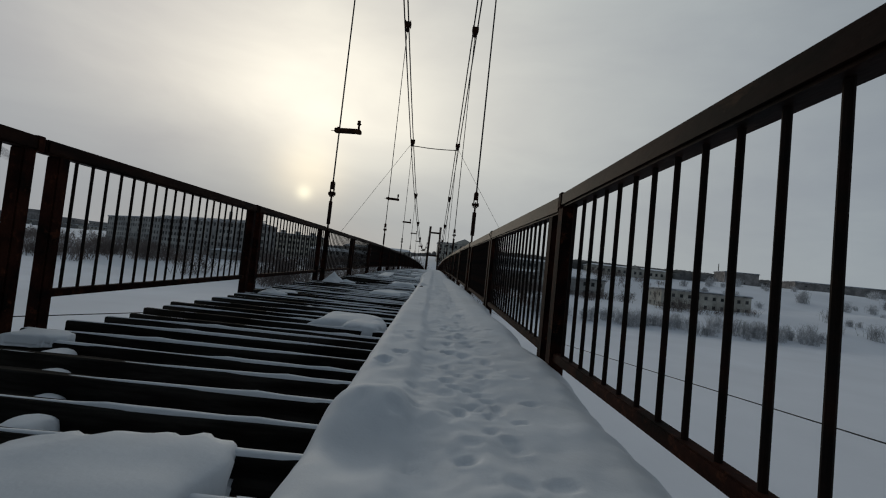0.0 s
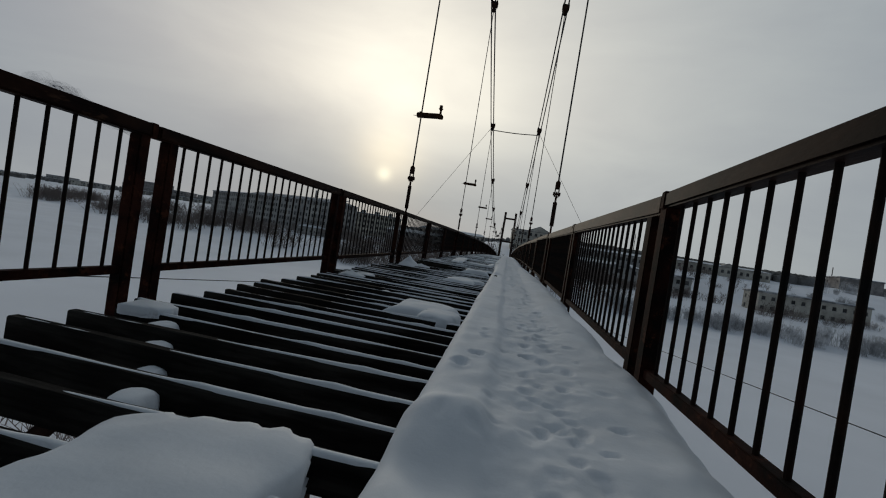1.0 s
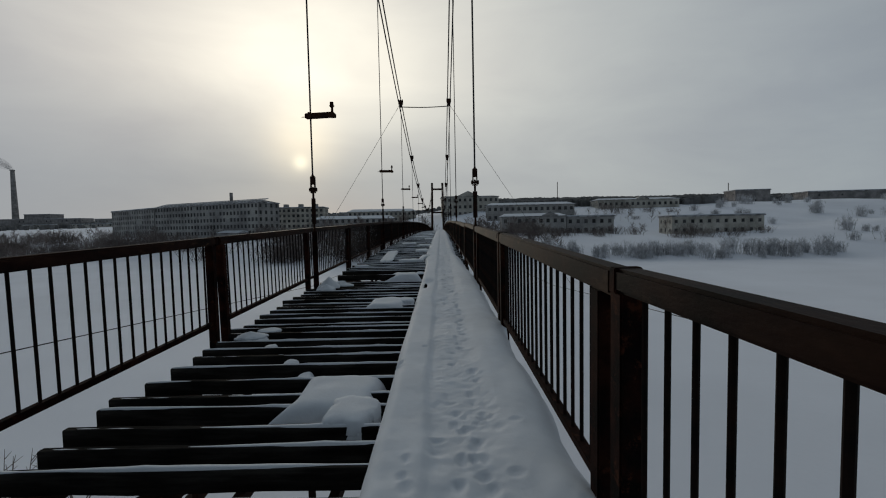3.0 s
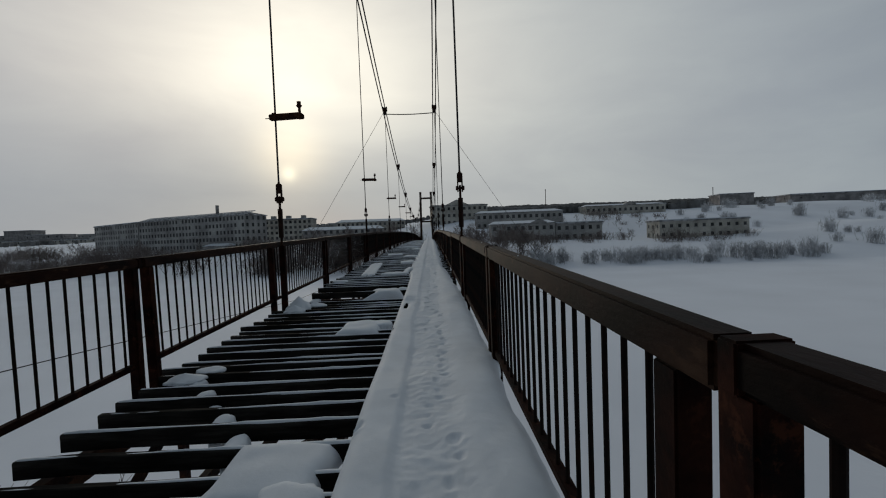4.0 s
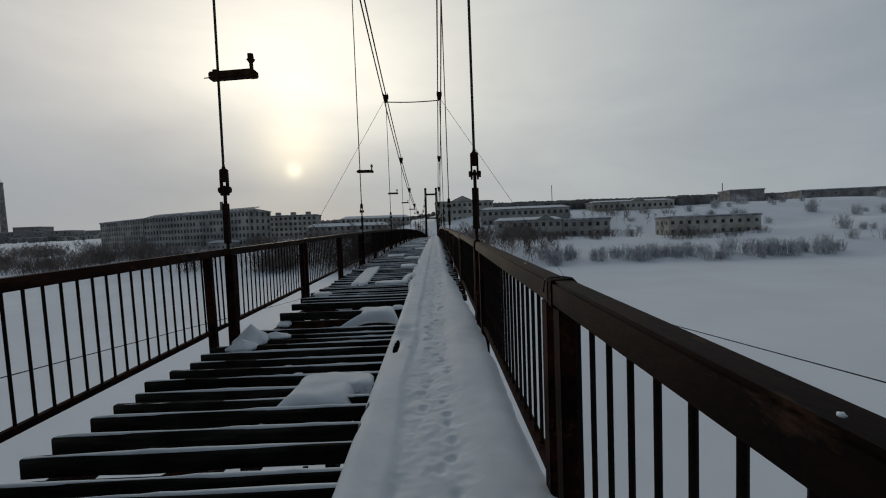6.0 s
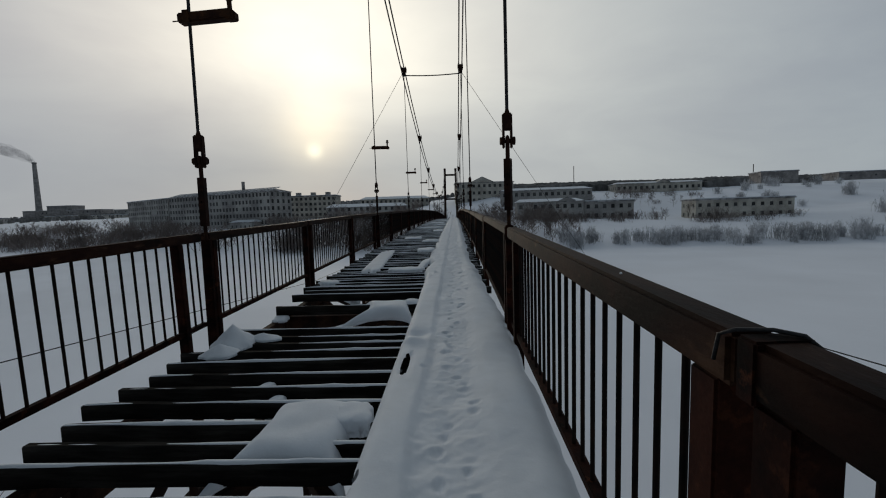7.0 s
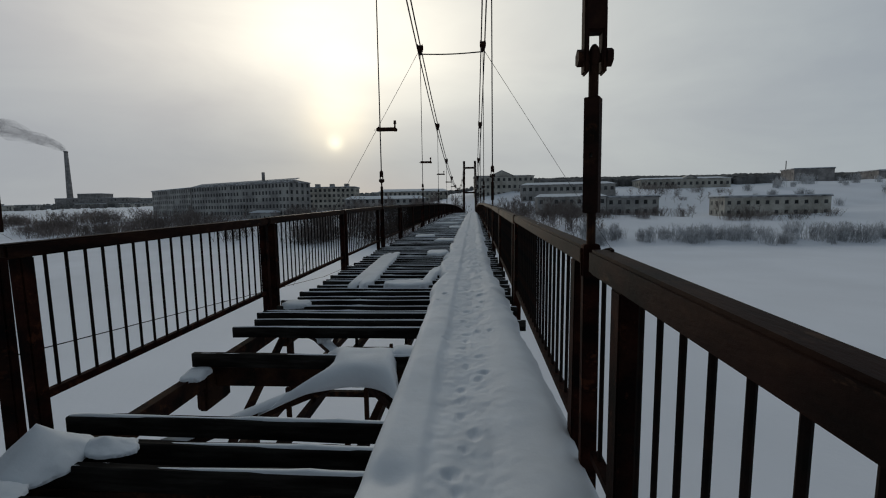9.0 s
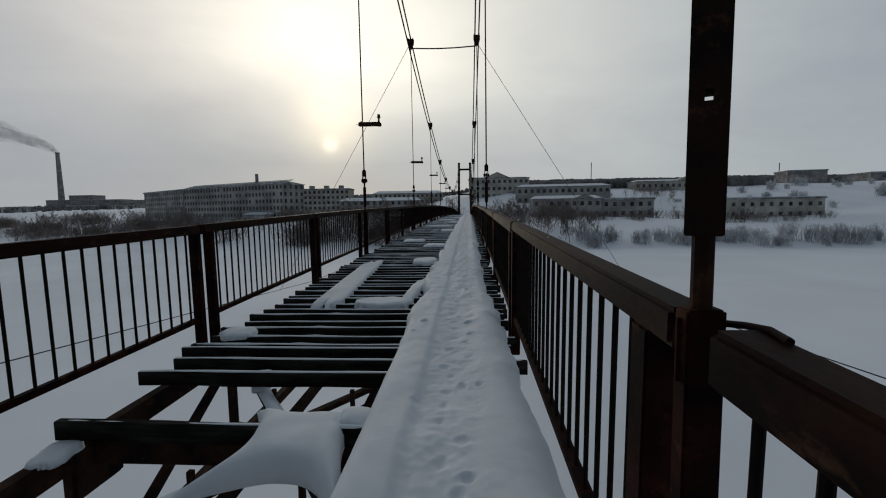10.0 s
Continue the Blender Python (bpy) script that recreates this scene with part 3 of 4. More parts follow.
def build_walk_boards():
    """Boards laid lengthwise under the snow path."""
    rng = random.Random(3)
    for x in (0.62, 0.83, 1.04):
        y = -4.0 - rng.random()
        while y < FAR - 2:
            e = min(FAR - 1.5, y + 4.0)
            bm = bmesh.new()
            ys = [y + (e - y) * i / 4 for i in range(5)]
            for a, b in zip(ys, ys[1:]):
                add_bar(bm, (x, a, deck_z(a) + 0.020), (x, b, deck_z(b) + 0.020), 0.20, 0.032)
            thing("walk_board", "grey plank laid lengthwise under the snow path", "board", None, bm_mesh("walk_board", bm, M_WOOD), group="walk boards")
            y = e + 0.02


build_walk_boards()


# ---------------------------------------------------------------- snow path
HOLES = ((0.556, 8.93, 0.026, 0.20), (0.482, 7.76, 0.018, 0.05), (0.475, 7.50, 0.018, 0.06))


def build_path():
    rng = random.Random(77)
    prints = []
    y = 0.5
    while y < 40:
        y += rng.uniform(0.05, 0.13) if y < 5 else rng.uniform(0.07, 0.19)
        prints.append((0.90 + rng.choice((-0.055, 0.055)) + rng.gauss(0, 0.025), y, rng.uniform(0.018, 0.032), rng.uniform(0.024, 0.045), rng.uniform(0.008, 0.016)))
        if y < 5:
            for k in range(2):
                prints.append((0.92 + rng.gauss(0, 0.13), y + rng.uniform(-.03, .03), rng.uniform(0.012, 0.036), rng.uniform(0.016, 0.04), rng.uniform(0.003, 0.013)))
        if rng.random() < 0.10:
            prints.append((rng.uniform(0.52, 1.15), y, 0.02, 0.028, rng.uniform(0.01, 0.02)))
    prints += [(0.56, 3.68, 0.03, 0.05, 0.03), (0.62, 3.86, 0.03, 0.04, 0.028), (0.49, 5.6, 0.02, 0.05, 0.04), (0.60, 12.7, 0.025, 0.045, 0.035), (0.97, 12.75, 0.03, 0.035, 0.03)]
    cells = {}
    for p in prints:
        for c in (-1, 0, 1):
            cells.setdefault(int(p[1] / 0.2) + c, []).append(p)

    def top(u, y):
        """Height over the timbers; u runs across the path from 0 to 1."""
        w = 0.02 * noise.noise(Vector((y * 0.9, 3, 0)))
        x = 0.455 + w * 0.4 + u * (0.855 + w + 0.055 * min(1, max(0, (11.3 - y) / 1.2)) - 0.13 * min(1, max(0, (y - 11.5) / 3)) + (0.085 * noise.noise(Vector((y * 2.3, 8, 0))) + 0.03 * noise.noise(Vector((y * 7, 8, 3)))) * min(1, max(0.25, (y - 9) / 4)) + sum(0.05 * math.exp(-((y - c) / 0.24) ** 2) for c in (4.0, 6.82, 12.8)))
        far = min(1.0, max(0.0, (y - 11.5) / 3))
        x -= far * (1 - u) * (0.05 + 0.11 * noise.noise(Vector((y * 1.1, 21, 0))) + 0.06 * noise.noise(Vector((y * 4.5, 21, 5))))
        base = 0.10 + 0.035 * noise.noise(Vector((y * 0.45, 1, 0))) + 0.016 * noise.noise(Vector((x * 4, y * 1.7, 7)))
        shoulder = 1 - (1 - min(1, u / 0.11)) ** 3.0 if u < 0.5 else 1 - (1 - min(1, (1 - u) / 0.22)) ** 2.6
        z = base * (0.25 + 0.75 * shoulder)
        wob = 0.03 * noise.noise(Vector((y * 0.8, 11, 0)))
        tr = 1 / (1 + math.exp(-(x - 0.70 - wob) / 0.010)) / (1 + math.exp((x - 1.03 - wob) / 0.03))
        z -= tr * (0.026 + 0.008 * noise.noise(Vector((x * 9, y * 5, 2))))
        near = min(1.0, max(0.0, (5.2 - y) / 1.5))
        z += (0.002 + 0.004 * tr + 0.007 * near + 0.011 * far) * noise.noise(Vector((x * 11, y * 8, 4))) + (0.0012 + 0.004 * tr) * noise.noise(Vector((x * 30, y * 24, 9)))
        for px, py, rx, ry, d in cells.get(int(y / 0.2), ()):
            q = ((x - px) / rx) ** 2 + ((y - py) / ry) ** 2
            if q < 5:
                e = 1 / (1 + math.exp((math.sqrt(q) - 0.95) * 7))
                z += 0.8 * d * (-1.15 * e + 0.5 * math.exp(-(math.sqrt(q) - 1.35) ** 2 * 14) * (0.6 + 0.6 * noise.noise(Vector((x * 40, y * 40, 3)))))
        z -= 0.03 * math.exp(-((x - 0.556) / 0.035) ** 2 - ((y - 8.93) / 0.22) ** 4)
        z += 0.065 * math.exp(-((x - 0.60) / 0.15) ** 2 - ((y - 3.12) / 0.12) ** 2) - 0.045 * math.exp(-((x - 0.62) / 0.15) ** 2 - ((y - 2.84) / 0.11) ** 2)
        z += 0.035 * math.exp(-((x - 0.56) / 0.1) ** 2 - ((y - 9.42) / 0.09) ** 2) - 0.03 * math.exp(-((x - 0.58) / 0.1) ** 2 - ((y - 9.65) / 0.08) ** 2)
        if u in (0, 1):
            z = -0.055 + 0.02 * noise.noise(Vector((y * 6, u, 1)))
        return x, z

    us = [0, 0.012, 0.03] + [0.03 + 0.94 * i / 62 for i in range(1, 62)] + [0.97, 0.988, 1]
    ys, y = [], -5.0
    while y < FAR - 1:
        ys.append(y)
        y += 0.0135 if 2.2 < y < 13 else 0.03 if y < 17 else (0.05 if y < 26 else 0.22)
    verts = []
    for y in ys:
        z0 = deck_z(y) + 0.03
        for u in us:
            x, z = top(u, y)
            if u == 0:
                x += 0.004
            yy = y
            for hx, hy, rx, ry in HOLES:
                q = math.hypot((x - hx) / rx, (y - hy) / ry)
                if 0.55 < q < 1.5:
                    x, yy = hx + (x - hx) / q, hy + (y - hy) / q
            verts.append((x, yy, z0 + max(z, 0.008 if 0 < u < 1 else -1)))
    n = len(us)
    faces = []
    for j in range(len(ys) - 1):
        for i in range(n - 1):
            f = (j * n + i, j * n + i + 1, (j + 1) * n + i + 1, (j + 1) * n + i)
            cx, cy = sum(verts[k][0] for k in f) / 4, sum(verts[k][1] for k in f) / 4
            if any(((cx - hx) / rx) ** 2 + ((cy - hy) / ry) ** 2 < 1 for hx, hy, rx, ry in HOLES):
                continue
            faces.append(f)
    thing("snow_path", "trodden snow path with footprints along the bridge", "snow", None, mesh_of("snow_path", verts, faces, M_SNOW, True), kind="stuff")


build_path()


def snow_patch(x0, x1, y0, y1, h, seed, lift=0.0, sag=0.05, skew=0.0, power=3.0, n=26, peak=False, label="soft pillow of snow lying on the deck timbers"):
    """A pillow of snow, lift above or below the timbers' tops, with rounded, undercut edges."""
    verts = []
    cx, cy, hx, hy = (x0 + x1) / 2, (y0 + y1) / 2, (x1 - x0) / 2, (y1 - y0) / 2
    for j in range(n + 1):
        for i in range(n + 1):
            a, b = 2 * i / n - 1, 2 * j / n - 1
            r = (abs(a) ** power + abs(b) ** power) ** (1 / power)
            if r > 1:
                a, b = a / r, b / r
                r = 1.0
            wob = 1 + 0.20 * noise.noise(Vector((a * 1.7 + seed, b * 1.7, seed))) + 0.08 * noise.noise(Vector((a * 5 + seed, b * 5, seed)))
            x, y = cx + hx * a * wob + skew * b, cy + hy * b * wob
            f = max(0.0, 1 - r ** 5)
            f = 1.5 * max(0.0, 1 - r) ** 1.3 + 0.25 * f if peak else f ** 0.5
            z = h * f * (1 + 0.16 * noise.noise(Vector((x * 3, y * 3, seed)))) + 0.008 * noise.noise(Vector((x * 8, y * 8, seed)))
            if r > 0.999:
                z = -sag * (0.6 + 0.4 * noise.noise(Vector((x * 5, y * 5, 1))))
                x, y = cx + (x - cx) * 0.96, cy + (y - cy) * 0.96
            verts.append((x, y, deck_z(y) + lift + z))
    k = n + 1
    faces = [(j * k + i, j * k + i + 1, (j + 1) * k + i + 1, (j + 1) * k + i) for j in range(n) for i in range(n)]
    o = len(verts)
    verts += [(v[0], v[1], min(v[2], deck_z(v[1]) + lift) - sag * 0.5) for v in verts]
    faces += [(o + f[3], o + f[2], o + f[1], o + f[0]) for f in faces]
    me = mesh_of("snow_patch", verts, faces, M_SNOW, True)
    bm = bmesh.new()
    bm.from_mesh(me)
    bmesh.ops.remove_doubles(bm, verts=bm.verts, dist=0.0005)
    bm.to_mesh(me)
    bm.free()
    me.polygons.foreach_set("use_smooth", [True] * len(me.polygons))
    return thing("snow_patch", label, "snow", None, me, group="snow patches")


def snow_ridge(a, b, w, h, seed):
    """A ridge of snow lying along a brace from a to b (x, y), below the timbers."""
    n = 22
    verts, faces = [], []
    a, b = Vector(a), Vector(b)
    d = (b - a).normalized()
    s = Vector((-d.y, d.x))
    for i in range(n + 1):
        t = i / n
        p = a.lerp(b, t)
        k = (0.7 + 0.5 * noise.noise(Vector((t * 4, seed, 0)))) * min(1, 8 * t + 0.2, 8 * (1 - t) + 0.2)
        z = deck_z(p.y) - 0.172
        for q, e in ((-1, 0), (-0.85, 0.6), (0, 1), (0.85, 0.6), (1, 0)):
            c = p + s * q * w / 2
            verts.append((c.x, c.y, z + e * h * k))
    for i in range(n):
        for j in range(4):
            faces.append((i * 5 + j, i * 5 + j + 1, i * 5 + j + 6, i * 5 + j + 5))
    thing("snow_ridge", "ridge of snow lying on a diagonal brace", "snow", None, mesh_of("snow_ridge", verts, faces, M_SNOW, True), group="snow ridges")


def snow_star(corners, tips, seed, n=36):
    """A pad of snow on a crossing of braces, its corners drawn out along them; corners run round the pad."""
    verts = []
    c, p = [Vector(q) for q in corners], [Vector(q) for q in tips]
    for j in range(n + 1):
        for i in range(n + 1):
            a, b = 2 * i / n - 1, 2 * j / n - 1
            u, v = (a + 1) / 2, (b + 1) / 2
            ws = ((1 - u) * (1 - v), u * (1 - v), u * v, (1 - u) * v)
            q = sum((k * w for k, w in zip(c, ws)), Vector((0, 0)))
            arm = [w ** 7 for w in ws]
            q += sum(((t - k) * w for t, k, w in zip(p, c, arm)), Vector((0, 0)))
            mid = sum(c, Vector((0, 0))) / 4
            pinch = 0.07 * (max(abs(a), abs(b)) ** 2) * (1 - min(abs(a), abs(b)) ** 2)
            q = mid + (q - mid) * (1 - pinch + 0.05 * noise.noise(Vector((a * 2, b * 2, seed))))
            r = max(abs(a), abs(b))
            z = 0.035 - 0.135 * sum(arm) - 0.075 * r ** 9 + 0.012 * noise.noise(Vector((q.x * 5, q.y * 5, seed)))
            verts.append((q.x, q.y, deck_z(q.y) + z))
    k = n + 1
    faces = [(j * k + i, j * k + i + 1, (j + 1) * k + i + 1, (j + 1) * k + i) for j in range(n) for i in range(n)]
    o = len(verts)
    verts += [(x, y, min(z - 0.015, deck_z(y) - 0.11)) for x, y, z in verts]
    faces += [(o + f[3], o + f[2], o + f[1], o + f[0]) for f in faces]
    rim = [i for i in range(n)] + [j * k + n for j in range(n)] + [n * k + i for i in range(n, 0, -1)] + [j * k for j in range(n, 0, -1)]
    faces += [(d, e, o + e, o + d)[::-1] for d, e in zip(rim, rim[1:] + rim[:1])]
    return thing("snow_patch", "thick star-shaped pad of snow on crossing braces", "snow", None, mesh_of("snow_patch", verts, faces, M_SNOW, True), group="snow patches")


# snow caught on the crossings of the wind braces, and along one brace of each bay
snow_patch(-0.24, 0.31, 2.15, 3.00, 0.045, 1, sag=0.12, power=6)
snow_ridge((-1.0, 1.22), (-0.2, 2.35), 0.09, 0.06, 7)
snow_star(((-0.16, 5.16), (0.36, 5.13), (0.38, 5.74), (-0.17, 5.72)), ((-0.36, 5.04), (0.43, 4.98), (0.44, 5.84), (-0.28, 5.86)), 2)
snow_patch(0.10, 0.42, 4.95, 5.3, 0.05, 32, sag=0.06)
snow_star(((-0.17, 8.08), (0.31, 8.07), (0.32, 8.70), (-0.18, 8.70)), ((-0.36, 7.96), (0.40, 7.96), (0.40, 8.80), (-0.28, 8.82)), 3)
snow_patch(0.18, 0.42, 8.35, 8.62, 0.035, 33, sag=0.06)
snow_star(((-0.10, 10.91), (0.41, 10.88), (0.30, 11.39), (-0.17, 11.38)), ((-0.46, 10.66), (0.50, 10.56), (0.46, 11.50), (-0.38, 11.70)), 4)
snow_patch(0.28, 0.47, 11.22, 11.42, 0.05, 36, lift=-0.02)
snow_patch(-0.33, 0.34, 13.72, 14.1, 0.045, 5)
snow_patch(0.22, 0.38, 13.9, 15.3, 0.055, 6, skew=0.05)
snow_patch(-1.27, -0.88, 9.64, 10.08, 0.10, 7, lift=-0.01, sag=0.015, power=2.2, peak=True)
snow_patch(-1.02, -0.70, 9.90, 10.06, 0.03, 38, lift=0.0, sag=0.012, peak=True)
snow_patch(-1.20, -0.90, 9.46, 9.72, 0.045, 37, lift=0.0, sag=0.012, peak=True)
snow_patch(-1.22, -0.92, 6.72, 6.96, 0.03, 8, lift=0.0, sag=0.012, power=2.2, peak=True)
snow_patch(-1.08, -0.84, 6.95, 7.10, 0.02, 39, lift=0.0, sag=0.01, power=2.4)
snow_patch(-1.22, -0.90, 12.62, 12.92, 0.04, 9, sag=0.015, power=2.4)
snow_patch(-1.25, -0.98, 3.86, 4.06, 0.022, 10, sag=0.03)
snow_patch(-0.88, -0.54, 13.7, 17.4, 0.04, 11, skew=-0.10, power=5)
for i, (xa, xb, ya, yb) in enumerate(((-0.1, 0.4, 16.9, 17.6), (-0.15, 0.4, 19.8, 20.5), (-0.9, -0.3, 21.2, 22.0), (-0.1, 0.42, 25.6, 26.5), (-1.0, 0.3, 29.0, 29.7), (-0.2, 0.4, 33, 34), (-0.9, 0.1, 37, 38.2), (-0.2, 0.42, 42, 44))):
    snow_patch(xa, xb, ya, yb, 0.055, 50 + i)
rng = random.Random(12)
for bay in range(-3, 2):
    ya = STATION + bay * BAY
    yb = ya + BAY
    for b0, b1 in zip(BEAMS, BEAMS[1:]):
        y = (b0 + b1) / 2
        x = 1.08 - 2.16 * (y - ya) / BAY
        if ya + 1.45 < y < yb and -1.05 < x < -0.22 and b1 - b0 < 0.4 and y > 2.9 and rng.random() < 0.8:
            g = (b1 - b0) / 2
            snow_patch(x - 0.07, x + 0.07, y - g * 0.95, y + g * 0.95, 0.115 + rng.uniform(-.03, .02), 60 + int(y * 10), lift=-0.14, sag=0.02, power=2.2, n=12, label="small heap of snow caught between two timbers")
snow_ridge((-0.95, 10.06), (-0.05, 11.26), 0.085, 0.05, 1)
snow_ridge((-0.75, 12.36), (-0.12, 11.52), 0.085, 0.055, 2)
snow_ridge((-0.60, 5.0), (-0.2, 5.35), 0.08, 0.05, 3)
snow_patch(-1.26, -1.08, 11.0, 11.27, 0.035, 90, lift=-0.135, sag=0.01)


# ---------------------------------------------------------------- far bank: buildings
def facade_mesh(name, length, height, floors, cols, ww, wh, sill, mat, skip=()):
    """An outer wall of thickness 0.3 with real window openings; u along +x, faces -y."""
    verts, faces = [], []

    def quad(a, b, c, d):
        o = len(verts)
        verts.extend((a, b, c, d))
        faces.append((o, o + 1, o + 2, o + 3))
    fh, cw, t = height / floors, length / cols, 0.3
    for f in range(floors):
        for c in range(cols):
            x0, x1, z0, z1 = c * cw, (c + 1) * cw, f * fh, (f + 1) * fh
            if (f, c) in skip:
                quad((x0, 0, z0), (x1, 0, z0), (x1, 0, z1), (x0, 0, z1))
                continue
            a, b = x0 + (cw - ww) / 2, x0 + (cw + ww) / 2
            s, e = z0 + sill, z0 + sill + wh
            quad((x0, 0, z0), (x1, 0, z0), (x1, 0, s), (x0, 0, s))
            quad((x0, 0, e), (x1, 0, e), (x1, 0, z1), (x0, 0, z1))
            quad((x0, 0, s), (a, 0, s), (a, 0, e), (x0, 0, e))
            quad((b, 0, s), (x1, 0, s), (x1, 0, e), (b, 0, e))
            quad((a, 0, s), (b, 0, s), (b, t, s), (a, t, s))
            quad((a, t, e), (b, t, e), (b, 0, e), (a, 0, e))
            quad((a, 0, s), (a, t, s), (a, t, e), (a, 0, e))
            quad((b, t, s), (b, 0, s), (b, 0, e), (b, t, e))
    return mesh_of(name, verts, faces, mat)


def building(name, label, xa, ya, xb, yb, depth, z0, height, floors, cols, end_cols, mat, roof="flat", ww=1.3, wh=1.5, pediment=None, rise=1.6, gaps=0.0, seed=1):
    """A house whose front runs from (xa, ya) to (xb, yb) as seen from the bridge; origin at the front's first corner."""
    rng = random.Random(seed)
    length = math.hypot(xb - xa, yb - ya)
    ang = math.degrees(math.atan2(yb - ya, xb - xa))
    h = thing(name, label, "building", pose(xa, ya, z0, 0, 0, ang))
    fh = height / floors
    # a thin dark sheet closes each opening, painted as the unlit room behind
    void_sheet = box_mesh("dark_window_sheet", (-ww / 2, -0.02, 0), (ww / 2, 0.02, wh), M_VOID)
    sillm = box_mesh("window_sill", (-ww / 2 - 0.1, -0.12, -0.1), (ww / 2 + 0.1, 0.1, 0.0), M_ROOF)
    sides = (("front_wall", length, cols, Matrix.Identity(4)),
             ("end_wall", depth, end_cols, pose(length, 0, 0, 0, 0, 90)),
             ("end_wall", depth, end_cols, pose(0, depth, 0, 0, 0, -90)),
             ("back_wall", length, cols, pose(length, depth, 0, 0, 0, 180)))
    for wname, ln, n, m in sides:
        skip = {(f, c) for f in range(floors) for c in range(n) if rng.random() < gaps}
        w = part(wname, facade_mesh(wname, ln, height, floors, n, ww, wh, fh * 0.30, mat, skip), h)
        w.matrix_basis = m
        if wname == "back_wall":
            continue
        for f in range(floors):
            for c in range(n):
                if (f, c) in skip:
                    continue
                p = part("window", void_sheet, w)
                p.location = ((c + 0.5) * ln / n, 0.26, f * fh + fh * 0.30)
                if floors <= 3:
                    s = part("window_sill", sillm, w)
                    s.location = p.location - Vector((0, 0.26, 0))
    part("foundation", box_mesh("foundation", (0.02, 0.02, -4), (length - 0.02, depth - 0.02, 0.0), mat), h)
    ov = 0.4
    if roof == "flat":
        part("roof", box_mesh("roof", (-ov, -ov, height), (length + ov, depth + ov, height + 0.45), M_ROOF, 0.05), h)
        part("roof_snow", box_mesh("roof_snow", (-ov + 0.1, -ov + 0.1, height + 0.45), (length + ov - 0.1, depth + ov - 0.1, height + 0.75), M_SNOW, 0.12), h, "snow lying on the roof")
    else:
        i = min(length * 0.06, depth * 0.5)
        v = [(-ov, -ov, height), (length + ov, -ov, height), (length + ov, depth + ov, height), (-ov, depth + ov, height), (i, depth / 2, height + rise), (length - i, depth / 2, height + rise)]
        f = [(0, 1, 5, 4), (2, 3, 4, 5), (1, 2, 5), (3, 0, 4), (3, 2, 1, 0)]
        part("roof", mesh_of("roof", v, f, M_SNOW if roof == "snow" else M_ROOF), h, "snow-covered hipped roof")
        part("eave_board", box_mesh("eave_board", (-ov, -ov, height - 0.25), (length + ov, depth + ov, height - 0.003), M_ROOF), h)
        if roof == "frame":
            n = int(length / 2.2)
            for k in range(n + 1):
                x = k * length / n
                bm = bmesh.new()
                add_bar(bm, (x, -ov, height + 0.05), (x, depth / 2, height + rise + 0.3), 0.16, 0.2)
                part("rafter", bm_mesh("rafter", bm, M_TWIG), h)
            bm = bmesh.new()
            add_bar(bm, (0, depth / 2, height + rise + 0.3), (length, depth / 2, height + rise + 0.3), 0.2, 0.25)
            add_bar(bm, (0, depth / 4, height + rise / 2 + 0.3), (length, depth / 4, height + rise / 2 + 0.3), 0.16, 0.2)
            part("ridge_beam", bm_mesh("ridge_beam", bm, M_TWIG), h)
    if pediment:
        px, pw, ph = pediment
        px *= length
        v = [(px - pw / 2, -0.5, height), (px + pw / 2, -0.5, height), (px, -0.5, height + ph), (px - pw / 2, depth / 2, height), (px + pw / 2, depth / 2, height), (px, depth / 2, height + ph)]
        part("pediment", mesh_of("pediment", v, [(0, 1, 2), (0, 2, 5, 3), (2, 1, 4, 5), (3, 5, 4), (0, 3, 4, 1)], mat), h)
        bm = bmesh.new()
        add_bar(bm, (px - pw / 2 - .2, -0.55, height + .1), (px, -0.55, height + ph + 0.15), 0.35, 0.3)
        add_bar(bm, (px + pw / 2 + .2, -0.55, height + .1), (px, -0.55, height + ph + 0.15), 0.35, 0.3)
        part("pediment_cornice", bm_mesh("pediment_cornice", bm, M_ROOF), h)
    return h


b = building("apartment_block", "long grey abandoned five-storey block with bare roof frame", -144, 225.5, -78.3, 193, 12, -2.0, 15.0, 5, 32, 4, M_CONC, "frame", 1.3, 1.6, gaps=0.04, seed=3)
part("roof_chimney", box_mesh("roof_chimney", (50, 4.5, 15), (51.0, 5.6, 20.5), M_BRICK, 0.05), b)
building("apartment_block", "grey abandoned block wing with empty windows", -190, 258, -145.5, 227, 12, -1.0, 13.6, 5, 18, 4, M_CONC, "flat", 1.3, 1.6, gaps=0.05, seed=4)
b = building("apartment_block", "pale grey block with rooftop boxes", -90, 240, -62.8, 241, 12, 1.0, 11.2, 4, 11, 4, M_PLASTER, "flat", 1.4, 1.5, seed=5)
for x in (5, 13, 21):
    part("roof_box", box_mesh("roof_box", (x, 3, 11), (x + 2.2, 6, 13.6), M_CONC, 0.05), b)
building("low_house", "long low house under snow behind the block", -54, 262, -14, 266, 12, 4.0, 6.5, 2, 15, 3, M_PLASTER, "snow", seed=6)
building("low_house", "low grey house on the river bank", -60, 214, -22, 219, 10, 0.0, 5.5, 2, 13, 3, M_CONC, "snow", seed=16)
building("school", "pale classical building with a pediment", 1.5, 230, 31, 231, 14, 5.5, 10.6, 3, 11, 4, M_PLASTER, "roof", pediment=(0.46, 11, 2.6), rise=0.8, seed=7)
building("barracks", "long low grey building with snowy roof", 21.8, 202, 61, 200, 11, 2.5, 7.6, 2, 15, 3, M_CONC, "snow", rise=1.2, seed=8)
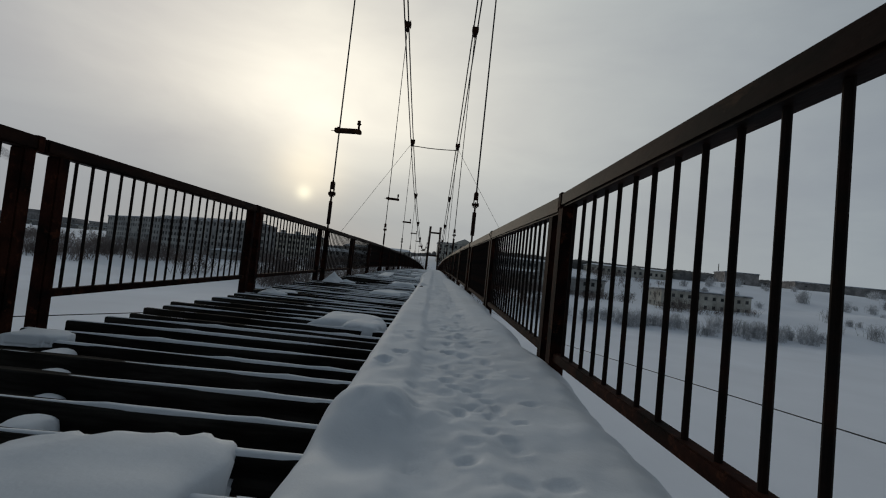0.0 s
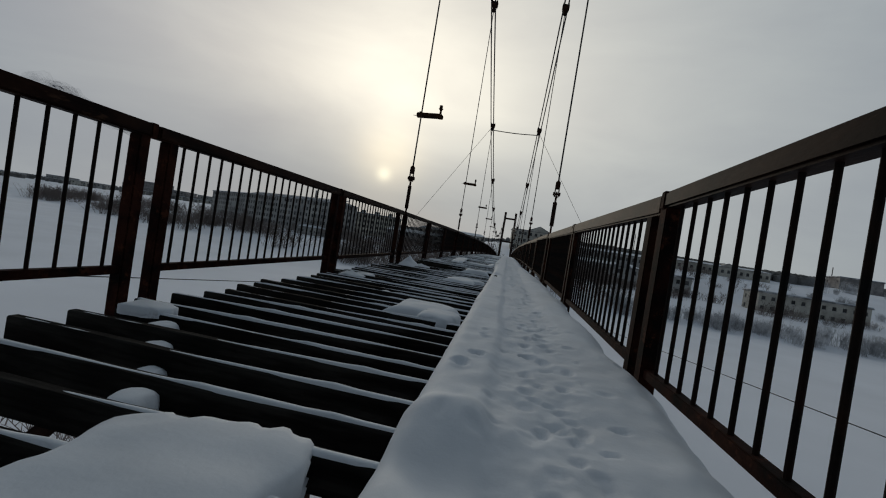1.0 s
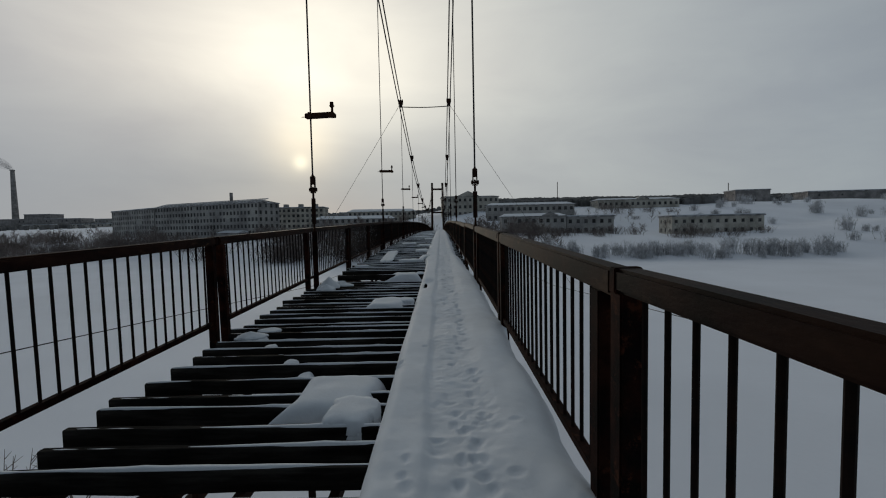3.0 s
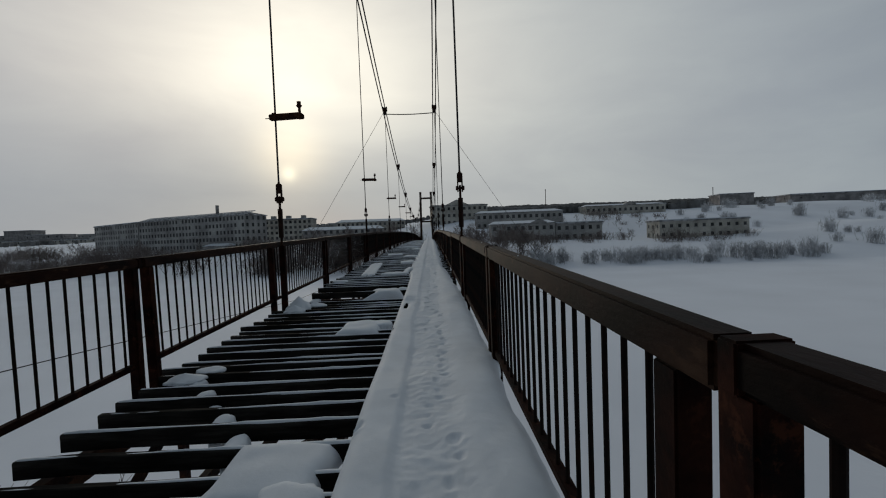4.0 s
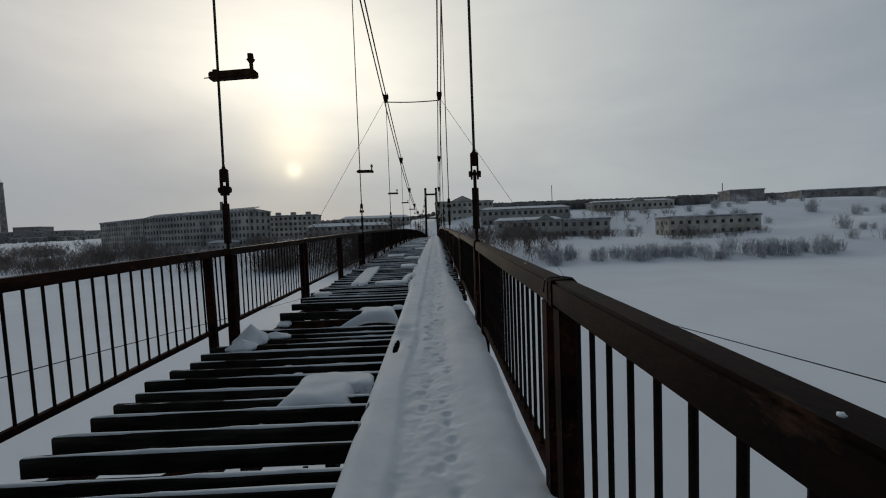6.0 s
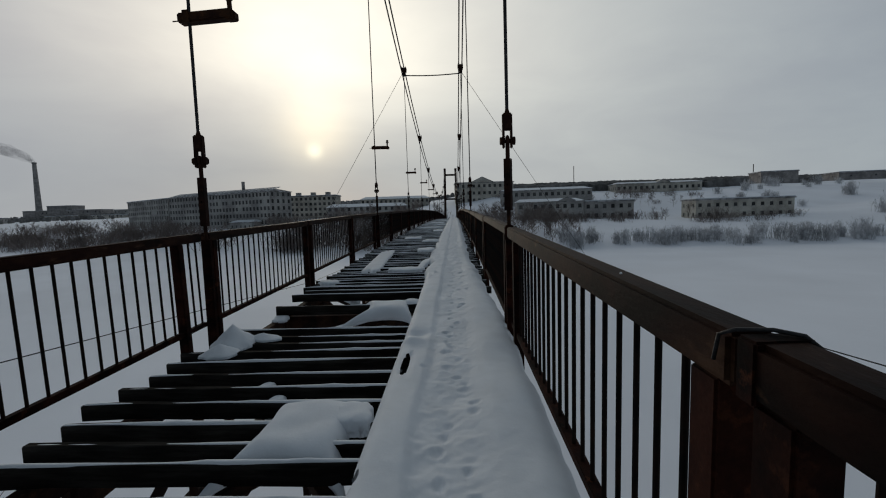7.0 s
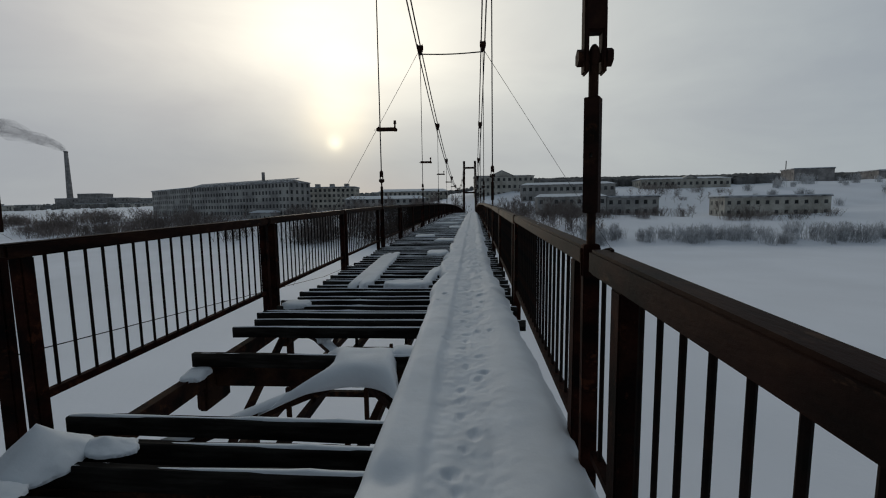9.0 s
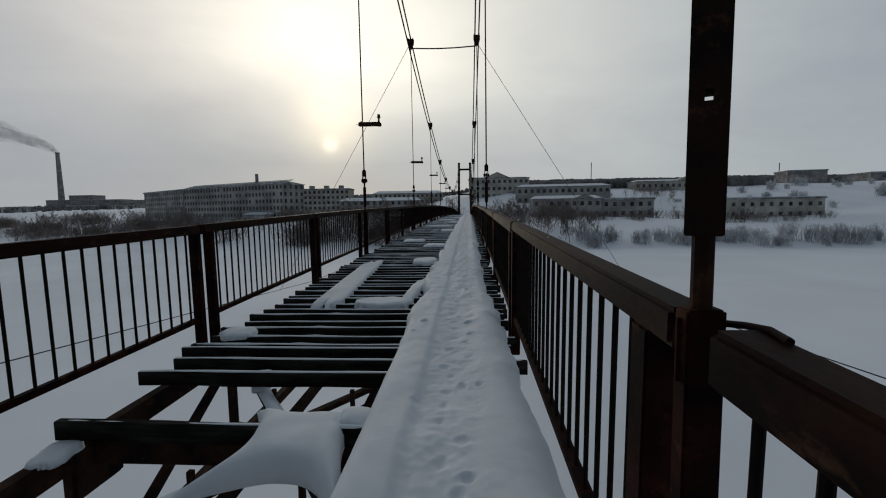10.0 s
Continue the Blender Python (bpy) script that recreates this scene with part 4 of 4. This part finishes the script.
building("barracks", "two-storey ruined grey building on the bank", 25, 176, 50, 175, 11, -3.2, 7.6, 2, 9, 3, M_CONC, "snow", rise=1.2, pediment=(0.75, 6, 1.3), gaps=0.1, seed=9)
building("barracks", "two-storey ruined grey building on the bank", 50.5, 176, 68.5, 174, 11, -3.2, 6.8, 2, 6, 3, M_CONC, "flat", gaps=0.15, seed=10)
building("school", "pale two-storey building with snowy roof edge", 82.6, 231, 124, 229, 13, 4.5, 8.6, 2, 15, 4, M_PLASTER, "snow", rise=1.0, pediment=(0.55, 6, 1.5), seed=11)
building("barracks", "pale two-storey building above the shrubs", 84.5, 161, 116.5, 159, 11, -3.6, 6.4, 2, 11, 3, M_PLASTER, "flat", 1.2, 1.2, gaps=0.03, seed=12)
building("warehouse", "long dark brick building on the hill", 174.5, 261, 193, 258, 14, 11, 7.4, 2, 6, 4, M_BRICK, "flat", 1.0, 1.0, gaps=0.8, seed=13)
building("warehouse", "long dark brick building on the hill", 215, 258, 266, 250, 14, 10, 6.6, 2, 13, 4, M_BRICK, "flat", 1.0, 1.0, gaps=0.8, seed=14)
building("shed", "small snowy hut beside the block", -98, 196, -86, 191, 7, -3.4, 3.4, 1, 5, 2, M_CONC, "snow", 0.9, 1.0, rise=1.0, seed=15)
rng = random.Random(31)
for i in range(15):
    x = -620 + i * 38 + rng.uniform(-12, 12)
    y = 520 + rng.uniform(-90, 130) - max(0, (x + 300)) * 0.4
    w = rng.uniform(18, 45)
    z = ground_z(x, y)
    building("town_house", "distant low town building in haze", x, y, x + w, y + rng.uniform(-4, 4), 12, z - 1, rng.uniform(5, 10), 2, int(w / 4), 3, M_CONC if i % 2 else M_PLASTER, "flat", 1.5, 1.6, gaps=0.2, seed=40 + i)


def build_stack():
    x, y, z = -672, 700, 24
    c = thing("factory_chimney", "tall dark factory chimney", "chimney", pose(x, y, z))
    bm = bmesh.new()
    add_rod(bm, (0, 0, -5), (0, 0, 78), 4.6, 2.7, 20)
    part("shaft", bm_mesh("shaft", bm, M_BRICK, True), c)
    bm = bmesh.new()
    add_rod(bm, (0, 0, 76.5), (0, 0, 78.4), 3.2, 3.2, 20)
    part("crown", bm_mesh("crown", bm, M_BRICK, True), c)
    m = bpy.data.materials.new("grey_smoke")
    m.use_nodes = True
    nt = m.node_tree
    L = nt.links.new
    bs = nt.nodes["Principled BSDF"]
    bs.inputs["Base Color"].default_value = (0.30, 0.30, 0.32, 1)
    bs.inputs["Roughness"].default_value = 1.0
    tc = nt.nodes.new("ShaderNodeTexCoord")
    nz = node(nt, "ShaderNodeTexNoise", Scale=0.06, Detail=5.0, Roughness=0.65)
    L(tc.outputs["Object"], nz.inputs["Vector"])
    mr = node(nt, "ShaderNodeMapRange", i1=0.36, i2=0.70, i3=0.02, i4=0.15)
    L(nz.outputs["Fac"], mr.inputs[0])
    L(mr.outputs[0], bs.inputs["Alpha"])
    verts, faces = [], []
    n, seg = 70, 20
    for shell in (0.55, 0.75, 0.95, 1.15):
        o = len(verts)
        for i in range(n + 1):
            t = i / n
            cx, cz = -1 - 165 * t, 79 + 66 * t ** 0.8 + 3.0 * noise.noise(Vector((t * 5, 0, 0)))
            r = (3.2 + 19 * t ** 0.7) * shell
            for j in range(seg):
                a = 2 * math.pi * j / seg
                rr = r * (1 + 0.55 * noise.noise(Vector((t * 12 + shell * 3, math.cos(a) * 1.3, math.sin(a) * 1.3))))
                verts.append((cx + 0.35 * rr * math.sin(a), -60 * t + rr * math.cos(a), cz + rr * 0.8 * math.sin(a)))
        for i in range(n):
            for j in range(seg):
                faces.append((o + i * seg + j, o + i * seg + (j + 1) % seg, o + (i + 1) * seg + (j + 1) % seg, o + (i + 1) * seg + j))
    thing("smoke_plume", "grey smoke drifting from the factory chimney", "smoke", pose(x, y, z), mesh_of("smoke_plume", verts, faces, m, True), kind="stuff")
    for i, (bx, by, w, h) in enumerate(((-690, 690, 60, 14), (-640, 680, 40, 20), (-600, 670, 55, 12))):
        building("factory_hall", "distant dark factory hall below the chimney", bx, by, bx + w, by, 25, ground_z(bx, by) - 1, h, 2, int(w / 6), 4, M_BRICK, "flat", 2.0, 2.5, gaps=0.4, seed=70 + i)


build_stack()


def build_masts():
    for x, y, top in ((80, 300, 29.3), (182.8, 280, 24.8)):
        z = ground_z(x, y)
        t = thing("radio_mast", "thin steel mast on the hill", "mast", pose(x, y, z), group="masts")
        part("mast_pole", rod_mesh("mast_pole", (0, 0, -1), (0, 0, top - z), 0.22, M_STEEL, 6), t)
        part("mast_base", box_mesh("mast_base", (-0.6, -0.6, -1), (0.6, 0.6, 1.2), M_STEEL, 0.1), t)


build_masts()


# ---------------------------------------------------------------- shrubs and trees
def twig(verts, faces, a, b, r0, r1):
    """A three-sided tapering twig from a to b."""
    a, b = Vector(a), Vector(b)
    d = (b - a).normalized()
    s = d.cross(Vector((0.31, 0.2, 0.93))).normalized()
    u = d.cross(s)
    o = len(verts)
    for p, r in ((a, r0), (b, r1)):
        for j in range(3):
            t = 2.094 * j
            verts.append(p + s * r * math.cos(t) + u * r * math.sin(t))
    for j in range(3):
        faces.append((o + j, o + (j + 1) % 3, o + 3 + (j + 1) % 3, o + 3 + j))


def shrub_mesh(seed, height, spread, stems, mat, r=0.03):
    rng = random.Random(seed)
    verts, faces = [], []
    for k in range(stems):
        a = rng.uniform(0, 6.283)
        base = Vector((rng.gauss(0, spread * 0.35), rng.gauss(0, spread * 0.35), -0.3))
        h = height * rng.uniform(0.45, 1.0)
        tip = base + Vector((math.cos(a) * spread * rng.uniform(0.05, 0.5), math.sin(a) * spread * rng.uniform(0.05, 0.5), h + 0.3))
        mid = base.lerp(tip, 0.5) + Vector((rng.gauss(0, .12), rng.gauss(0, .12), 0.05 * h))
        twig(verts, faces, base, mid, r, r * 0.75)
        twig(verts, faces, mid, tip, r * 0.75, r * 0.25)
        for q in range(7):
            f = rng.uniform(0.3, 0.95)
            p = base.lerp(mid, f * 2) if f < 0.5 else mid.lerp(tip, f * 2 - 1)
            e = p + Vector((rng.gauss(0, .28), rng.gauss(0, .28), rng.uniform(0.2, 0.6))) * (height / 3.2)
            twig(verts, faces, p, e, r * 0.6, r * 0.2)
    return mesh_of("shrub", verts, faces, mat)


def tree_parts(seed, height, mat):
    rng = random.Random(seed)
    tv, tf, cv, cf = [], [], [], []
    p, r = Vector((0, 0, -0.5)), height * 0.014
    pts = [p]
    for k in range(5):
        q = p + Vector((rng.gauss(0, .04), rng.gauss(0, .04), 0.17)) * height
        twig(tv, tf, p, q, r, r * 0.78)
        p, r = q, r * 0.78
        pts.append(p)

    def grow(p, d, ln, r, level):
        e = p + d * ln
        twig(cv, cf, p, e, r, r * 0.6)
        if level == 0:
            return
        for k in range(5 if level > 1 else 6):
            f = rng.uniform(0.3, 1.0)
            nd = (d + Vector((rng.gauss(0, .55), rng.gauss(0, .55), rng.uniform(0.0, 0.5)))).normalized()
            grow(p.lerp(e, f), nd, ln * rng.uniform(0.42, 0.68), r * 0.5, level - 1)
    for k in range(18):
        f = rng.uniform(0.12, 1.0)
        i = min(4, int(f * 5))
        s = pts[i].lerp(pts[i + 1], f * 5 - i)
        a = rng.uniform(0, 6.283)
        d = Vector((math.cos(a), math.sin(a), rng.uniform(0.5, 1.2))).normalized()
        grow(s, d, height * rng.uniform(0.18, 0.32) * (1.15 - 0.5 * f), height * 0.0055, 2)
    return mesh_of("trunk", tv, tf, mat), mesh_of("crown", cv, cf, mat)


def build_plants():
    rng = random.Random(101)
    frosted = [shrub_mesh(200 + i, 3.6, 2.2, 60, M_TWIG, 0.040) for i in range(5)]
    brown = [shrub_mesh(300 + i, 3.0, 4.6, 64, M_DTWIG, 0.036) for i in range(4)]
    n = 0
    x = 29.0
    while x < 108:
        x += rng.uniform(0.7, 1.8)
        if 39.5 < x < 43.5 or rng.random() < 0.12:
            continue
        y = bank_line(x) + rng.uniform(0.5, 7)
        s = rng.uniform(0.7, 1.35)
        thing("shrub", "frosted bare riverside shrub", "shrub", pose(x, y, ground_z(x, y), 0, 0, rng.uniform(0, 360)) @ Matrix.Scale(s, 4), rng.choice(frosted), group="riverside shrubs")
    for i in range(56):
        x = rng.uniform(112, 260)
        y = bank_line(x) + rng.uniform(4, 120)
        s = rng.uniform(0.5, 1.5)
        thing("shrub", "frosted bare shrub on the snowy slope", "shrub", pose(x, y, ground_z(x, y), 0, 0, rng.uniform(0, 360)) @ Matrix.Scale(s, 4), rng.choice(frosted), group="slope shrubs")
    for i in range(185):
        x = rng.uniform(-270, -6)
        y = bank_line(x) + abs(rng.gauss(0, 24)) + 1
        if noise.noise(Vector((x * 0.03, y * 0.05, 2))) < -0.12:
            continue
        s = rng.uniform(1.2, 2.5)
        thing("shrub", "bare brown shrub on the river bank", "shrub", pose(x, y, ground_z(x, y), 0, 0, rng.uniform(0, 360)) @ Matrix.Scale(s, 4), rng.choice(brown), group="bank shrubs")
    for i in range(40):
        x = rng.uniform(22, 112)
        y = rng.uniform(156, 172) if i % 2 else rng.uniform(180, 226)
        if 72 < x and i % 2:
            y = rng.uniform(148, 157)
        s = rng.uniform(0.6, 1.4)
        thing("shrub", "bare brown shrub beside the old buildings", "shrub", pose(x, y, ground_z(x, y), 0, 0, rng.uniform(0, 360)) @ Matrix.Scale(s, 4), rng.choice(brown), group="yard shrubs")
    for x, y, s in ((-13, 16.0, 0.9), (-10.5, 11.5, 0.8)):
        thing("shrub", "bare shrub standing in the river snow", "shrub", pose(x, y, ground_z(x, y)) @ Matrix.Scale(s, 4), brown[1], group="river shrubs")
    protos = []
    for i in range(4):
        t = thing("tree", "bare leafless tree on the river bank", "tree", group="bank trees")
        tr, cr = tree_parts(400 + i, 7.5, M_DTWIG)
        part("trunk", tr, t)
        part("crown", cr, t)
        protos.append(t)
    spots = []
    for i in range(120):
        spots.append((rng.uniform(4, 34), rng.uniform(121, 172), rng.uniform(0.5, 1.1)))
    for i in range(60):
        spots.append((rng.uniform(-48, -5), rng.uniform(136, 205), rng.uniform(0.7, 1.2)))
    for i in range(60):
        x = rng.uniform(-240, -45)
        spots.append((x, bank_line(x) + rng.uniform(12, 60), rng.uniform(0.6, 1.0)))
    for i in range(26):
        x = rng.uniform(62, 108)
        spots.append((x, rng.uniform(154, 226), rng.uniform(0.4, 0.75)))
    for i, (x, y, s) in enumerate(spots):
        m = pose(x, y, ground_z(x, y), 0, 0, rng.uniform(0, 360))
        if i < 4:
            protos[i].matrix_basis = m @ Matrix.Scale(s, 4)
        else:
            c = copy_thing(protos[rng.randrange(4)], m)
            c.scale = (s, s, s * rng.uniform(0.9, 1.2))
    # wooded ridge
    verts, faces = [], []
    for i in range(8200):
        right = i < 6800
        if right:
            x, y = rng.uniform(25, 460), 246 + 190 * rng.random() ** 1.3
            if y < 278 and 155 < x < 270 or y < 262 and x < 34:
                y += 34
        else:
            x, y = rng.uniform(-900, 60), rng.uniform(430, 800)
        z = ground_z(x, y)
        h = rng.uniform(4.0, 5.6) * (1.25 if right and y > 340 else 1.0)
        w = h * rng.uniform(0.35, 0.65)
        a0 = rng.uniform(0, 6)
        o = len(verts)
        for zz, rr in ((-1, 0.5), (0.3, 1.0), (0.72, 0.85)):
            for j in range(5):
                a = a0 + 1.2566 * j
                q = w * rr * rng.uniform(0.6, 1.3)
                verts.append((x + q * math.cos(a), y + q * math.sin(a), z + h * zz * rng.uniform(0.9, 1.1)))
        verts.append((x, y, z + h * 0.86))
        for k in range(2):
            for j in range(5):
                faces.append((o + k * 5 + j, o + k * 5 + (j + 1) % 5, o + k * 5 + 5 + (j + 1) % 5, o + k * 5 + 5 + j))
        for j in range(5):
            faces.append((o + 10 + j, o + 10 + (j + 1) % 5, o + 15))
    thing("far_forest", "dark leafless forest along the far ridge", "forest", None, mesh_of("far_forest", verts, faces, M_PINE), kind="stuff")


build_plants()


# ---------------------------------------------------------------- small things on the railing
def build_bits():
    rng = random.Random(8)
    for k in range(9):
        y = rng.uniform(3.5, 13)
        side = rng.choice((-1, 1, 1))
        if side > 0 and 7.5 < y < 10.2:
            continue
        bm = bmesh.new()
        bmesh.ops.create_icosphere(bm, subdivisions=2, radius=1.0)
        for v in bm.verts:
            v.co *= 1 + 0.35 * noise.noise(v.co * 1.7 + Vector((k, 0, 0)))
            v.co.x, v.co.y, v.co.z = v.co.x * 0.004, v.co.y * 0.005, v.co.z * 0.003
        thing("snow_crumb", "frozen crumb of snow on the handrail", "snow", pose(side * (HALF + 0.01) + rng.uniform(-.02, .02), y, rail_z(y) - (0.009 if side > 0 else -0.001)), bm_mesh("snow_crumb", bm, M_SNOW, True), group="snow crumbs")
    z = rail_z(6.8) - 0.018
    pts = [(1.329, 6.83, z - 0.05), (1.331, 6.82, z - 0.005), (1.345, 6.80, z + 0.007), (1.385, 6.775, z + 0.012), (1.412, 6.75, z + 0.009), (1.424, 6.735, z - 0.006), (1.425, 6.72, z - 0.05)]
    thing("tie_wire", "black wire tied over the handrail joint", "wire", None, tube("tie_wire", pts, 0.0035, M_CABLE, 6))
    z = rail_z(9.8) - 0.018
    pts = [(1.40, 9.93, z - 0.045), (1.41, 9.86, z - 0.02), (1.412, 9.78, z - 0.004), (1.410, 9.72, z + 0.005), (1.402, 9.67, z + 0.004)]
    thing("loose_cable", "short end of dark cable lying over the handrail", "cable", None, tube("loose_cable", pts, 0.006, M_BAR, 7))
    for y in (9.87, 1.08):
        bm = bmesh.new()
        add_box(bm, (1.16, y - 0.02, deck_z(y) - 0.12), (1.34, y + 0.02, deck_z(y) - 0.02), 0.006)
        add_rod(bm, (1.30, y, deck_z(y) - 0.14), (1.30, y, deck_z(y) + 0.06), 0.016, None, 8)
        thing("anchor_lug", "dark steel lug bolted to the deck edge", "bracket", None, bm_mesh("anchor_lug", bm, M_STEEL), group="anchor lugs")


build_bits()
